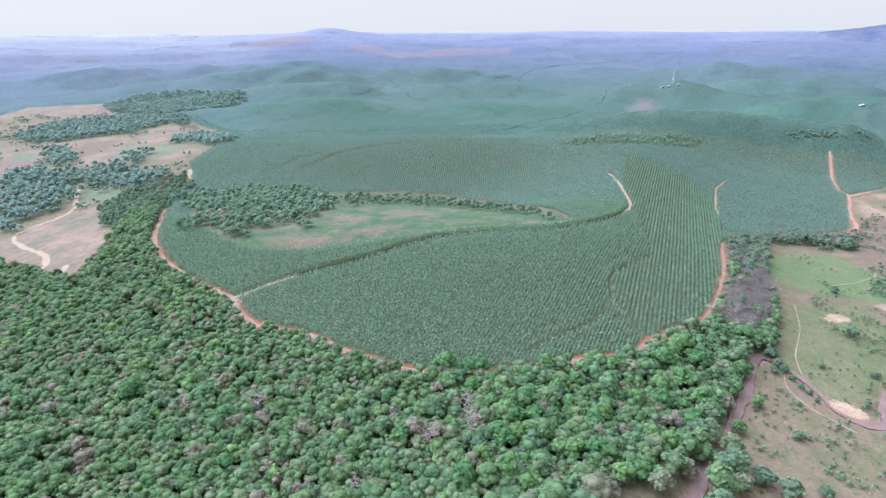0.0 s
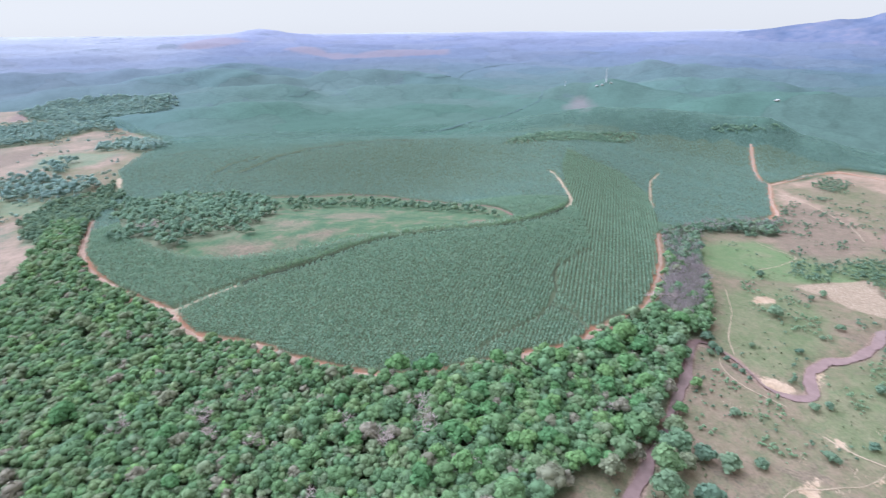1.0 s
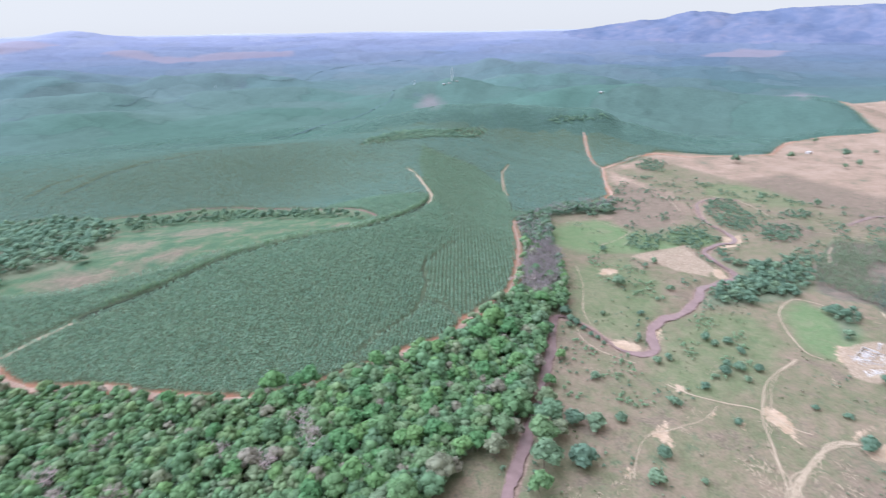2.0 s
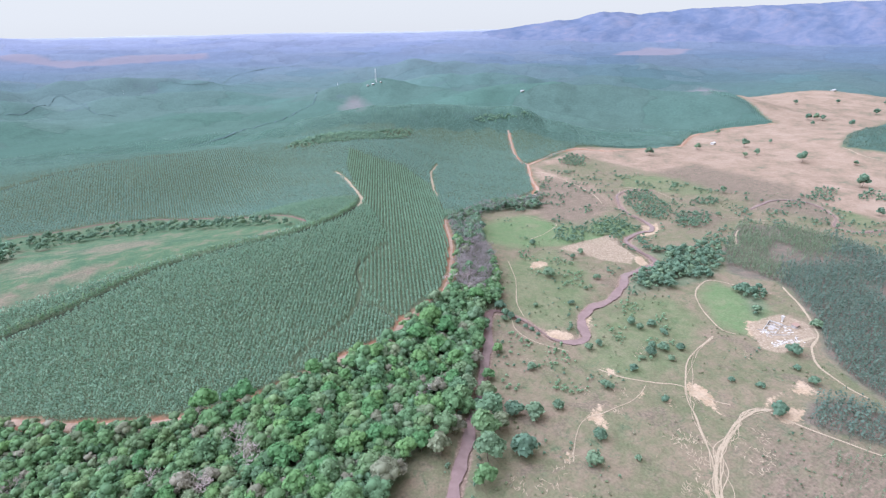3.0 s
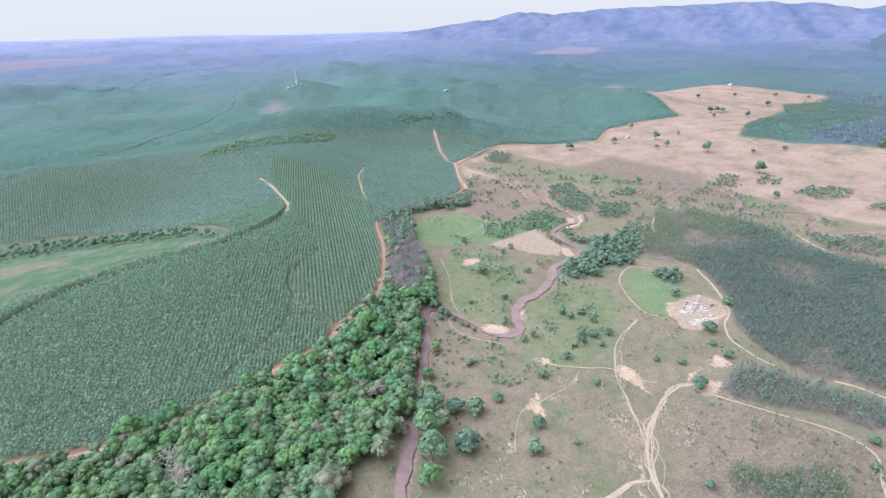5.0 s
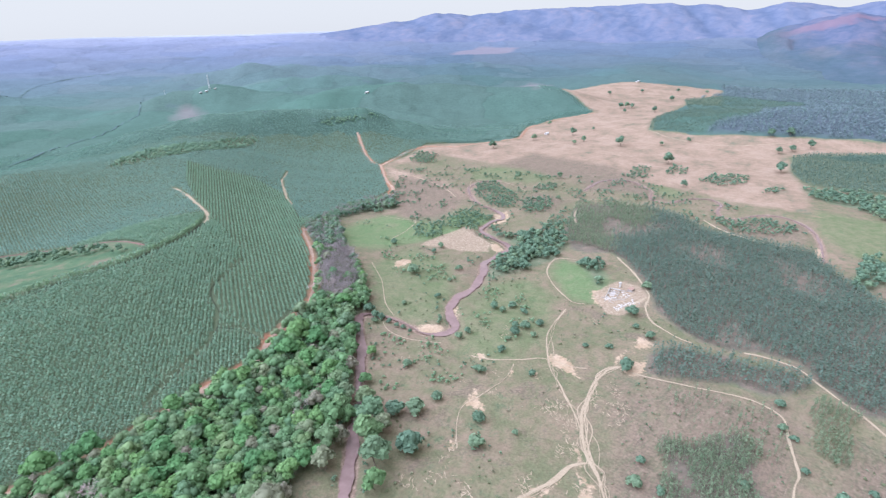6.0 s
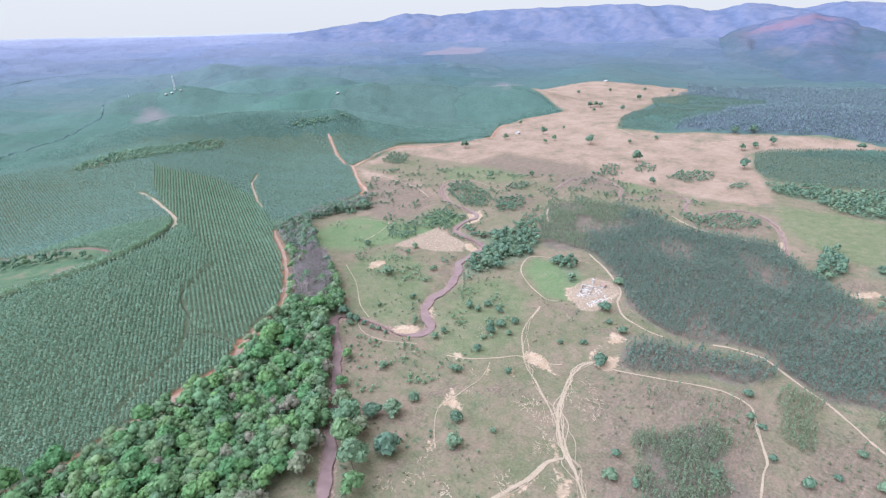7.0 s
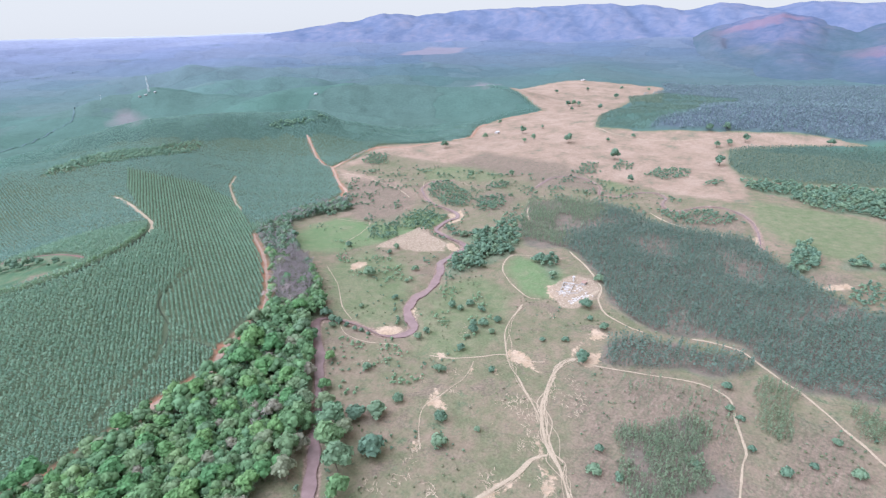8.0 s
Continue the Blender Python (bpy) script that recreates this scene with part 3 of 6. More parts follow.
BRIGHT_TREES = [(47.7, 243.9, 4.4), (102.7, 237.2, 3.8), (11.6, 216.9, 4.2), (41.5, 204.9, 4.8), (146.0, 254.6, 5.1), (33.3, 235.4, 5.5), (87.3, 226.3, 5.1), (19.5, 223.1, 4.9), (67.7, 300.9, 5.5), (80.2, 227.6, 5.7), (110.4, 212.0, 4.6), (29.5, 286.6, 4.2), (117.4, 271.3, 4.8), (75.0, 263.9, 4.9), (92.0, 212.7, 5.1), (32.8, 214.6, 5.9), (135.8, 281.6, 5.5), (108.8, 273.2, 3.8), (84.4, 287.3, 4.4), (17.2, 236.3, 3.8), (132.3, 269.6, 5.7), (17.5, 279.8, 4.6), (119.2, 286.6, 3.8), (157.9, 270.6, 5.9), (83.0, 246.3, 5.1), (93.0, 256.6, 5.3), (51.3, 268.4, 5.9), (92.0, 244.4, 3.6), (74.5, 240.7, 3.6), (62.6, 228.9, 5.3), (16.9, 295.8, 5.1), (63.8, 261.5, 4.4), (154.5, 304.0, 4.9)]
BRIGHT_TREES += [(42.2, 220.5, 4.2), (41.2, 254.0, 5.1), (28.6, 266.2, 4.4), (162.9, 287.5, 4.4), (102.1, 214.5, 4.6), (52.0, 289.0, 4.8), (50.4, 220.5, 5.1), (145.8, 267.0, 4.0), (67.3, 211.2, 4.0), (10.1, 208.2, 5.7), (99.5, 272.7, 4.4), (40.2, 268.7, 5.1), (69.7, 274.1, 5.5), (-24.2, 237.9, 4.9), (-187.6, 268.0, 6.1), (-125.7, 248.7, 4.9), (-114.8, 282.4, 3.8), (-85.9, 251.7, 3.4), (52.8, 253.5, 5.3), (-33.2, 269.2, 4.2), (1.6, 296.4, 6.8), (24.0, 296.8, 5.7), (29.7, 238.4, 5.7), (110.1, 297.4, 6.1), (162.8, 316.3, 7.6), (146.5, 304.2, 6.8), (170.6, 306.4, 6.5), (151.7, 288.2, 6.1), (-113.2, 214.3, 4.2), (-144.5, 201.6, 3.8), (87.2, 251.5, 5.3), (68.6, 226.8, 5.7), (-58.8, 303.9, 4.6), (219.5, 341.5, 5.7), (125.4, 237.4, 4.9)]
BARE_TREES = [(-109.8, 260.5, 5.7), (12.2, 261.9, 6.1), (13.5, 244.6, 6.1), (-75.2, 240.3, 5.7), (-90.3, 277.2, 4.6), (-7.7, 237.3, 5.7), (-32.0, 254.2, 4.9), (-154.9, 256.1, 5.7), (-99.9, 247.2, 4.9), (124.7, 253.2, 4.6), (-229.6, 258.0, 4.9), (36.5, 216.1, 4.6), (-47.2, 202.5, 4.6), (-185.3, 354.0, 4.2), (214.6, 373.6, 4.9), (229.6, 371.6, 4.9), (230.6, 355.3, 4.6), (217.0, 354.3, 4.9), (-231.5, 536.3, 5.7), (-243.7, 532.4, 5.7), (-339.4, 382.4, 4.2)]
RUST_TREES = [(162.6, 283.1, 3.2)]
MASTS = [(691, 1678, 42.0), (583, 1740, 14.0), (-26, 2338, 14.0)]
LEFT_HOUSES = [(-599.8, 759.5, 1.9), (-560.6, 810.8, 1.7)]
YARD = [(415.6, 195.9, 1.9)]
SHED = [(1004.5, 683.7, 1.9), (1864.4, 902.2, 2.7), (1634.7, 1201.5, 2.3), (966.3, 1269.8, 1.9)]
SCARS_A = [(246.3, 153.9, 7.0), (248.5, 148.8, 7.0), (253.5, 145.4, 7.0), (239.4, 155.9, 7.0), (239.1, 151.4, 7.0), (243.5, 147.8, 7.0), (243.0, 141.1, 7.0), (240.5, 136.2, 7.0), (237.8, 131.8, 7.0), (234.4, 135.8, 7.0), (229.9, 129.8, 7.0), (224.0, 125.5, 7.0), (217.6, 125.5, 7.0), (212.4, 124.2, 7.0), (218.8, 120.4, 7.0), (226.2, 122.9, 7.0), (265.5, 135.5, 7.0), (272, 137, 7.0), (289, 133, 7.0), (283, 127, 7.0), (274, 124, 7.0), (274.1, 119.5, 7.0), (264.7, 122.7, 7.0), (267.7, 114.4, 7.0), (258.7, 113.7, 7.0)]
SCARS_B = [(179.4, 126.6, 7.0), (184.3, 124.5, 7.0), (178.1, 123.9, 7.0), (148.0, 163.4, 7.0), (154.1, 160.8, 7.0), (177.1, 173.5, 7.0), (171.0, 171.0, 7.0), (163.6, 169.8, 7.0), (152.8, 145.5, 7.0), (156.9, 143.2, 7.0), (198.6, 103.2, 7.0), (194.5, 99.2, 7.0), (193.2, 95.1, 7.0), (135.3, 173.9, 7.0), (136.0, 166.1, 7.0), (244, 207, 7.0), (246, 199, 7.0), (228.3, 189.2, 7.0), (213, 258, 7.0), (224, 213, 7.0), (206, 304, 7.0), (359, 188, 7.0), (307, 212, 7.0), (299, 229, 7.0), (289, 227, 7.0), (283, 175, 7.0), (284, 169, 7.0)]

# rivers and tracks: half width and course
RIVER = [(75.7, 149.6), (94.1, 171.0), (110.8, 188.4), (124.5, 204.4), (139.7, 222.2), (159.4, 243.2), (182.6, 270.6), (200.8, 296.1), (217, 319), (228, 328), (239, 317), (245, 296), (246, 274), (257, 263), (272, 265), (290, 288), (310, 297), (337, 301), (361, 313), (380, 328), (388, 331), (417, 336), (435, 337), (443, 348), (447, 364), (456, 395), (474, 404), (495, 408), (512, 408), (527, 427), (536, 468), (560, 508), (589, 536), (625, 544), (650, 526)]
BROOK = [(619, 81), (682, 99), (718, 120), (740, 149), (729, 174), (698, 189), (691, 201), (707, 216), (744, 224), (761, 245), (739, 269), (712, 278), (707, 303), (740, 319), (767, 352), (773, 384), (749, 401), (719, 402), (684, 395)]
TRACKS = {}
TRACKS["perimeter_a"] = (2.3, [(-334, 620), (-306, 546), (-288, 500), (-262, 463), (-232, 434), (-203, 412), (-176, 394)], "red_dirt")
TRACKS["perimeter_b"] = (2.5, [(-176, 394), (-149, 360), (-119.6, 347.6), (-98.5, 338.4), (-75.4, 323.5), (-56.4, 314.3), (-17.1, 300.2), (24.0, 297.3), (51.2, 304.8), (87.0, 312.1), (106.8, 313.8), (128.6, 318.7), (149.3, 335.0)], "red_dirt")
TRACKS["perimeter_c"] = (1.5, [(148.5, 335.2), (171, 346), (194, 358), (210, 375), (223, 391), (242, 422), (262, 458), (283, 505), (293, 523)], "red_dirt")
TRACKS["firebreak_end"] = (1.7, [(-180, 390), (-172, 393), (-149, 407), (-126, 421)], "dirt")
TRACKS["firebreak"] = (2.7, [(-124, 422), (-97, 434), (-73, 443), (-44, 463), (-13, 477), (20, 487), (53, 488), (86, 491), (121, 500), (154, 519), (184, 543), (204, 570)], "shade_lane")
TRACKS["hill_road"] = (1.9, [(203, 567), (219, 601), (226, 646), (232, 695), (234, 735), (230, 739)], "dirt")
TRACKS["lane_a"] = (0.4, [(190, 455), (169, 438), (147, 422), (138, 405), (133, 381), (124, 366), (109, 349), (84, 336), (56, 319)], "shade_lane")
TRACKS["lane_b"] = (0.7, [(125, 366), (137, 355), (143, 340)], "shade_lane")
TRACKS["far_lane"] = (1.5, [(434, 802), (394, 749), (373, 707), (349, 655), (338, 624)], "dirt")
TRACKS["cross_road"] = (2.0, [(658, 908), (631, 855), (591, 778), (588, 750), (536, 672), (507, 620), (480, 596), (442, 595)], "red_dirt")
TRACKS["edge_road"] = (1.8, [(588, 750), (617, 760), (678, 789), (740, 793), (783, 753), (873, 732), (935, 707)], "red_dirt")
TRACKS["edge_road_c"] = (1.6, [(935, 707), (1038, 761), (1108, 771), (1168, 753), (1243, 732), (1278, 721)], "red_dirt")
TRACKS["edge_road_b"] = (0.8, [(578, 702), (580, 664), (571, 614), (561, 567), (537, 516)], "dirt")
TRACKS["bowl_bank"] = (1.1, [(-153, 727), (-99, 738), (-51, 742), (1, 732), (64, 676), (105, 610), (122, 572), (131, 532)], "red_bank")
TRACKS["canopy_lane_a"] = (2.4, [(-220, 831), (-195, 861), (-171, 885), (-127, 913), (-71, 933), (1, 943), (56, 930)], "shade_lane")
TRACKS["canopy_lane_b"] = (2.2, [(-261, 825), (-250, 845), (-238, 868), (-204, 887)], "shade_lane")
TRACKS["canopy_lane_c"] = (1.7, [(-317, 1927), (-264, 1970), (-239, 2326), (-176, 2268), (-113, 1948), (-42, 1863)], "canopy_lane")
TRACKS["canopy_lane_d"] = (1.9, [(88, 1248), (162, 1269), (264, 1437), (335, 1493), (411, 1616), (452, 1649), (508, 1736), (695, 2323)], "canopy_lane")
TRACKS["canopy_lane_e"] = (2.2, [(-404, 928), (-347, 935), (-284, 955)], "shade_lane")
TRACKS["canopy_lane_f"] = (2.4, [(143, 2452), (262, 2419), (422, 2844), (595, 3012), (861, 3112), (995, 3147)], "canopy_lane")
TRACKS["left_road_a"] = (2.6, [(-542, 792), (-521, 740), (-490, 686), (-484, 635), (-496, 602), (-488, 572), (-446, 534), (-405, 504), (-383, 476), (-388, 465)], "dirt")
TRACKS["left_road_b"] = (2.3, [(-405, 444), (-377, 442), (-352, 449), (-357, 467)], "dirt")
TRACKS["left_road_c"] = (2.6, [(-375, 782), (-397, 832)], "dirt")
TRACKS["pasture_main"] = (0.62, [(194.4, 84.4), (205.8, 94.7), (215.0, 103.3), (220.1, 111.5), (230.9, 121.0), (242.9, 129.5), (254.6, 135.5), (269, 141), (283, 145), (294, 146), (305, 146), (315, 141)], "dirt")
TRACKS["pasture_main_b"] = (0.45, [(216.8, 104.7), (228.8, 116.0), (242.3, 126.4), (255.5, 134.4), (270, 140), (285, 143)], "dirt")
TRACKS["pasture_west"] = (0.48, [(240.5, 128.5), (248.8, 138.3), (257.4, 150.0), (268, 162), (274, 171), (281, 179), (294, 190), (313, 203), (334, 211), (352, 215), (361, 217)], "dirt")
TRACKS["pasture_cross"] = (0.5, [(249, 227), (257, 212), (272, 197), (285, 186), (291, 166), (297, 158)], "dirt")
TRACKS["track_right"] = (0.62, [(311, 140), (315, 123), (321, 106), (326, 92), (333, 76), (337, 62), (336, 51), (332, 43), (324, 39), (314, 35), (303, 30), (293.3, 26.0), (286.1, 23.6), (277.6, 23.2), (263.5, 21.0), (247.6, 17.9)], "dirt")
TRACKS["track_edge"] = (0.9, [(391, 84), (395, 71), (396, 51), (385, 34), (373, 18), (369, 11), (361, 1), (353, -9), (344, -18), (335, -27), (323, -37), (317, -45)], "dirt")
TRACKS["ruin_road"] = (0.9, [(491, 239), (471, 215), (450, 192), (431, 176), (407, 168), (390, 154), (384, 141), (379, 128), (378, 117)], "dirt")
TRACKS["field_path"] = (0.55, [(459, 259), (454, 275), (443, 284), (412, 272), (396, 255), (385, 238), (376, 220), (379, 210)], "dirt")
TRACKS["bottom_path"] = (1.0, [(161.2, 124.2), (178.9, 119.0), (190.4, 115.8), (201.6, 115.6), (209.8, 115.1), (217.0, 110.9)], "dirt")
TRACKS["river_path"] = (0.36, [(296, 402), (279, 366), (254, 330), (247, 310)], "dirt")
TRACKS["river_path_b"] = (0.34, [(236, 313), (227, 295), (230, 274), (244.6, 253.0)], "dirt")
TRACKS["green_path"] = (0.5, [(409, 521), (415, 499), (423, 477), (395, 461), (359, 447)], "dirt")
TRACKS["plain_path"] = (0.9, [(1125, 506), (1082, 430), (1084, 339), (1124, 278), (1166, 239)], "dirt")
TRACKS["stand_path"] = (0.9, [(596, 354), (571, 341), (547, 323)], "dirt")
TRACKS["flood_path_a"] = (0.9, [(664, 217), (648, 198), (641, 181), (635, 153), (636, 123), (639, 94)], "dirt")
TRACKS["flood_path_b"] = (0.5, [(647, 434), (621, 442), (636, 478), (643, 511), (639, 543), (614, 554), (581, 527)], "dirt")
TRACKS["ruin_spur"] = (1.3, [(427, 176), (408, 178), (386, 183)], "dirt")
TRACKS["west_path"] = (0.32, [(174.1, 169.5), (186.4, 181.5), (198.5, 190.5), (207.5, 192.7), (218.9, 191.2), (230.7, 191.2), (242, 191), (255, 194), (264, 198)], "dirt")
TRACKS["flood_path_c"] = (0.5, [(620, 401), (642, 377), (666, 351)], "dirt")
RIVER_LINE = smooth_line(RIVER, 7)
BROOK_LINE = smooth_line(BROOK, 10)


def land(x, y):
    """The ground with its river beds."""
    x, y = np.asarray(x, float), np.asarray(y, float)
    z = height(x, y)
    d = seg_distance(x, y, RIVER_LINE[::2] + RIVER_LINE[-1:])
    z = z - 1.7 * (1 - step(3.2, 10, d)) + 0.3 * np.exp(-((d - 13) / 4) ** 2)
    b = seg_distance(x, y, BROOK_LINE)
    return z - 1.5 * (1 - step(2.0, 8.5, b))


def mesh_object(name, co, tris, material, tint=None, smooth=False, parent=None, extra=None):
    """Links arrays of corners and triangles as one mesh."""
    co, tris = np.asarray(co, np.float32), np.asarray(tris, np.int32)
    me = bpy.data.meshes.new(name)
    me.vertices.add(len(co))
    me.vertices.foreach_set("co", co.ravel())
    me.loops.add(tris.size)
    me.loops.foreach_set("vertex_index", tris.ravel())
    me.polygons.add(len(tris))
    me.polygons.foreach_set("loop_start", np.arange(0, tris.size, tris.shape[1], dtype=np.int32))
    me.polygons.foreach_set("use_smooth", np.full(len(tris), smooth))
    for key, values in (extra or {}).items():
        me.attributes.new(key, "FLOAT", "POINT").data.foreach_set("value", np.asarray(values, np.float32))
    if tint is not None:
        me.attributes.new("tint", "FLOAT", "POINT").data.foreach_set("value", np.asarray(tint, np.float32))
    me.materials.append(material)
    me.update(calc_edges=True)
    ob = new(name, me)
    if parent:
        ob.parent = parent
    return ob


def grid_quads(rows, columns):
    k = np.arange(rows * columns).reshape(rows, columns)
    return np.stack([k[:-1, :-1], k[:-1, 1:], k[1:, 1:], k[1:, :-1]], -1).reshape(-1, 4)


def axis(low, fine_low, fine_high, high, fine):
    """Stations close together in the middle and wider apart outwards."""
    mid = np.arange(fine_low, fine_high + fine, fine)
    up, down = [mid[-1]], [mid[0]]
    while up[-1] < high:
        up.append(up[-1] + max(fine, (up[-1] - fine_high) * 0.035 + fine))
    while down[0] > low:
        down.insert(0, down[0] - max(fine, (fine_low - down[0]) * 0.035 + fine))
    return np.concatenate([down[:-1], mid, up[1:]])


# ---- ground ----
def ground_material():
    m = Mat("pasture_and_soil", 0.95, 0.1)
    fine, mid, wide, patch = m.noise(1.6, 5), m.noise(9, 5, 0.6), m.noise(50, 4, 0.6), m.noise(20, 5, 0.7, 0.6)
    grass = m.ramp(m.maths("ADD", m.maths("MULTIPLY", mid, 0.5), m.maths("MULTIPLY", wide, 0.5)),
                   [(0.38, (0.112, 0.115, 0.064)), (0.46, (0.137, 0.126, 0.076)), (0.53, (0.162, 0.134, 0.089)), (0.63, (0.19, 0.144, 0.103))])
    tan = m.ramp(m.maths("ADD", m.maths("MULTIPLY", mid, 0.35), m.maths("MULTIPLY", wide, 0.65)),
                 [(0.36, (0.13, 0.125, 0.085)), (0.42, (0.182, 0.142, 0.1)), (0.49, (0.226, 0.163, 0.118)), (0.6, (0.262, 0.196, 0.146))])
    green = m.ramp(mid, [(0.35, (0.09, 0.125, 0.055)), (0.65, (0.135, 0.155, 0.08))])
    weeds = m.ramp(fine, [(0.35, (0.08, 0.10, 0.058)), (0.65, (0.115, 0.125, 0.072))])
    meadow = m.ramp(patch, [(0.36, (0.052, 0.09, 0.05)), (0.5, (0.07, 0.11, 0.058)), (0.58, (0.10, 0.118, 0.068)), (0.66, (0.135, 0.12, 0.085))])
    litter = m.ramp(mid, [(0.35, (0.1, 0.125, 0.075)), (0.65, (0.135, 0.14, 0.09))])
    under = m.ramp(mid, [(0.35, (0.085, 0.108, 0.064)), (0.65, (0.105, 0.123, 0.074))])
    thin = m.ramp(mid, [(0.35, (0.1, 0.092, 0.07)), (0.65, (0.155, 0.12, 0.095))])
    plough = m.ramp(m.maths("ADD", m.maths("MULTIPLY", mid, 0.6), m.maths("MULTIPLY", fine, 0.4)), [(0.36, (0.112, 0.092, 0.067)), (0.5, (0.148, 0.112, 0.084)), (0.64, (0.182, 0.136, 0.102))])
    soil = m.ramp(mid, [(0.35, (0.275, 0.2, 0.13)), (0.65, (0.365, 0.28, 0.2))])
    red = m.ramp(mid, [(0.35, (0.22, 0.108, 0.066)), (0.65, (0.3, 0.16, 0.1))])

    def reach(name, ragged, soft, most_of=1.0):
        d = m.maths("ADD", m.attr(name), m.maths("MULTIPLY", m.maths("SUBTRACT", patch, 0.5), ragged))
        return m.span(d, -soft, soft, 0.0, most_of)
    c = m.mix(m.span(m.noise(17, 6, 0.75, 0.8), 0.57, 0.66), grass, weeds)
    c = m.mix(m.span(m.noise(6, 6, 0.8, 0.6), 0.56, 0.64, 0.0, 0.65), c, weeds)
    c = m.mix(m.span(m.noise(31, 6, 0.75, 0.9), 0.55, 0.63, 0.0, 0.7), c, m.ramp(fine, [(0.35, (0.118, 0.094, 0.07)), (0.65, (0.165, 0.126, 0.096))]))
    c = m.mix(m.span(m.noise(23, 6, 0.8, 1.2), 0.66, 0.7), c, soil)
    c = m.mix(reach("lush", 34, 7, 0.6), c, green)
    c = m.mix(reach("sown", 22, 6, 0.62), c, m.ramp(patch, [(0.36, (0.088, 0.148, 0.06)), (0.5, (0.108, 0.16, 0.07)), (0.64, (0.145, 0.162, 0.088))]))
    c = m.mix(reach("meadow", 26, 5), c, meadow)
    c = m.mix(reach("dry", 36, 7), c, tan)
    c = m.mix(reach("worn", 52, 11, 0.55), c, m.ramp(fine, [(0.35, (0.13, 0.105, 0.08)), (0.65, (0.21, 0.155, 0.118))]))
    stubble = m.ramp(m.maths("ADD", m.maths("MULTIPLY", mid, 0.45), m.maths("MULTIPLY", wide, 0.55)),
                     [(0.38, (0.112, 0.122, 0.084)), (0.45, (0.152, 0.132, 0.095)), (0.52, (0.19, 0.146, 0.108)), (0.62, (0.235, 0.176, 0.134))])
    c = m.mix(reach("farm", 30, 7), c, stubble)
    c = m.mix(reach("farm_green", 30, 7, 0.8), c, m.ramp(mid, [(0.35, (0.105, 0.142, 0.088)), (0.65, (0.145, 0.158, 0.1))]))
    c = m.mix(reach("farm_plough", 24, 6, 0.85), c, m.ramp(mid, [(0.35, (0.13, 0.098, 0.09)), (0.65, (0.185, 0.134, 0.118))]))
    turned, furrow = m.node("Mapping"), m.node("TexNoise", Scale=1.0, Detail=4.0, Roughness=0.7)
    turned.inputs["Rotation"].default_value, turned.inputs["Scale"].default_value = (0, 0, radians(-38)), (1 / 11.0, 1 / 1.7, 1 / 6.0)
    link(m.t, m.node("NewGeometry").outputs["Position"], turned.inputs["Vector"])
    link(m.t, turned.outputs["Vector"], furrow.inputs["Vector"])
    plough = m.mix(m.span(furrow.outputs["Fac"], 0.52, 0.6, 0.0, 0.6), plough, (0.105, 0.108, 0.066))
    plough = m.mix(m.span(furrow.outputs["Fac"], 0.42, 0.36, 0.0, 0.6), plough, (0.22, 0.168, 0.13))
    c = m.mix(reach("mauve", 42, 13, 0.9), c, plough)
    c = m.mix(m.span(m.noise(4, 5, 0.8), 0.57, 0.66, 0.0, 0.3), c, weeds)
    c = m.mix(reach("wooded", 15, 4), c, litter)
    c = m.mix(reach("grove", 4, 2), c, under)
    c = m.mix(reach("stand", 12, 3), c, thin)
    c = m.mix(reach("ruddy", 10, 2.2), c, red)
    c = m.mix(reach("bank", 7, 0.8), c, m.ramp(fine, [(0.35, (0.17, 0.12, 0.092)), (0.65, (0.24, 0.175, 0.135))]))
    worn = m.maths("ADD", m.attr("bare"), m.maths("MULTIPLY", m.maths("SUBTRACT", m.noise(3.5, 5, 0.7, 0.5), 0.5), 13))
    c = m.mix(m.span(worn, -0.5, 0.9), c, soil)
    c = m.mix(reach("yard", 8, 1.2, 0.9), c, m.ramp(m.noise(2.2, 5, 0.75), [(0.35, (0.195, 0.145, 0.1)), (0.5, (0.255, 0.195, 0.14)), (0.68, (0.35, 0.285, 0.215))]))
    speck = m.span(fine, 0.3, 0.7, 0.82, 1.15)
    n = m.node("HueSaturation")
    link(m.t, m.mix(1.0, c, (1.015, 1.0, 0.955), "MULTIPLY"), n.inputs["Color"])
    link(m.t, speck, n.inputs["Value"])
    m.colour(n.outputs["Color"])
    m.bump(m.maths("ADD", fine, m.maths("MULTIPLY", mid, 3.0)), 0.7, 0.6)
    return m.m


def most(x, y, rings):
    return np.max([inside_by(x, y, r) for r in rings], axis=0)


gx, gy = axis(-4900, -540, 920, 4900, 5.6), axis(-4900, -110, 820, 4900, 5.6)
X, Y = np.meshgrid(gx, gy)
Z = land(X, Y)
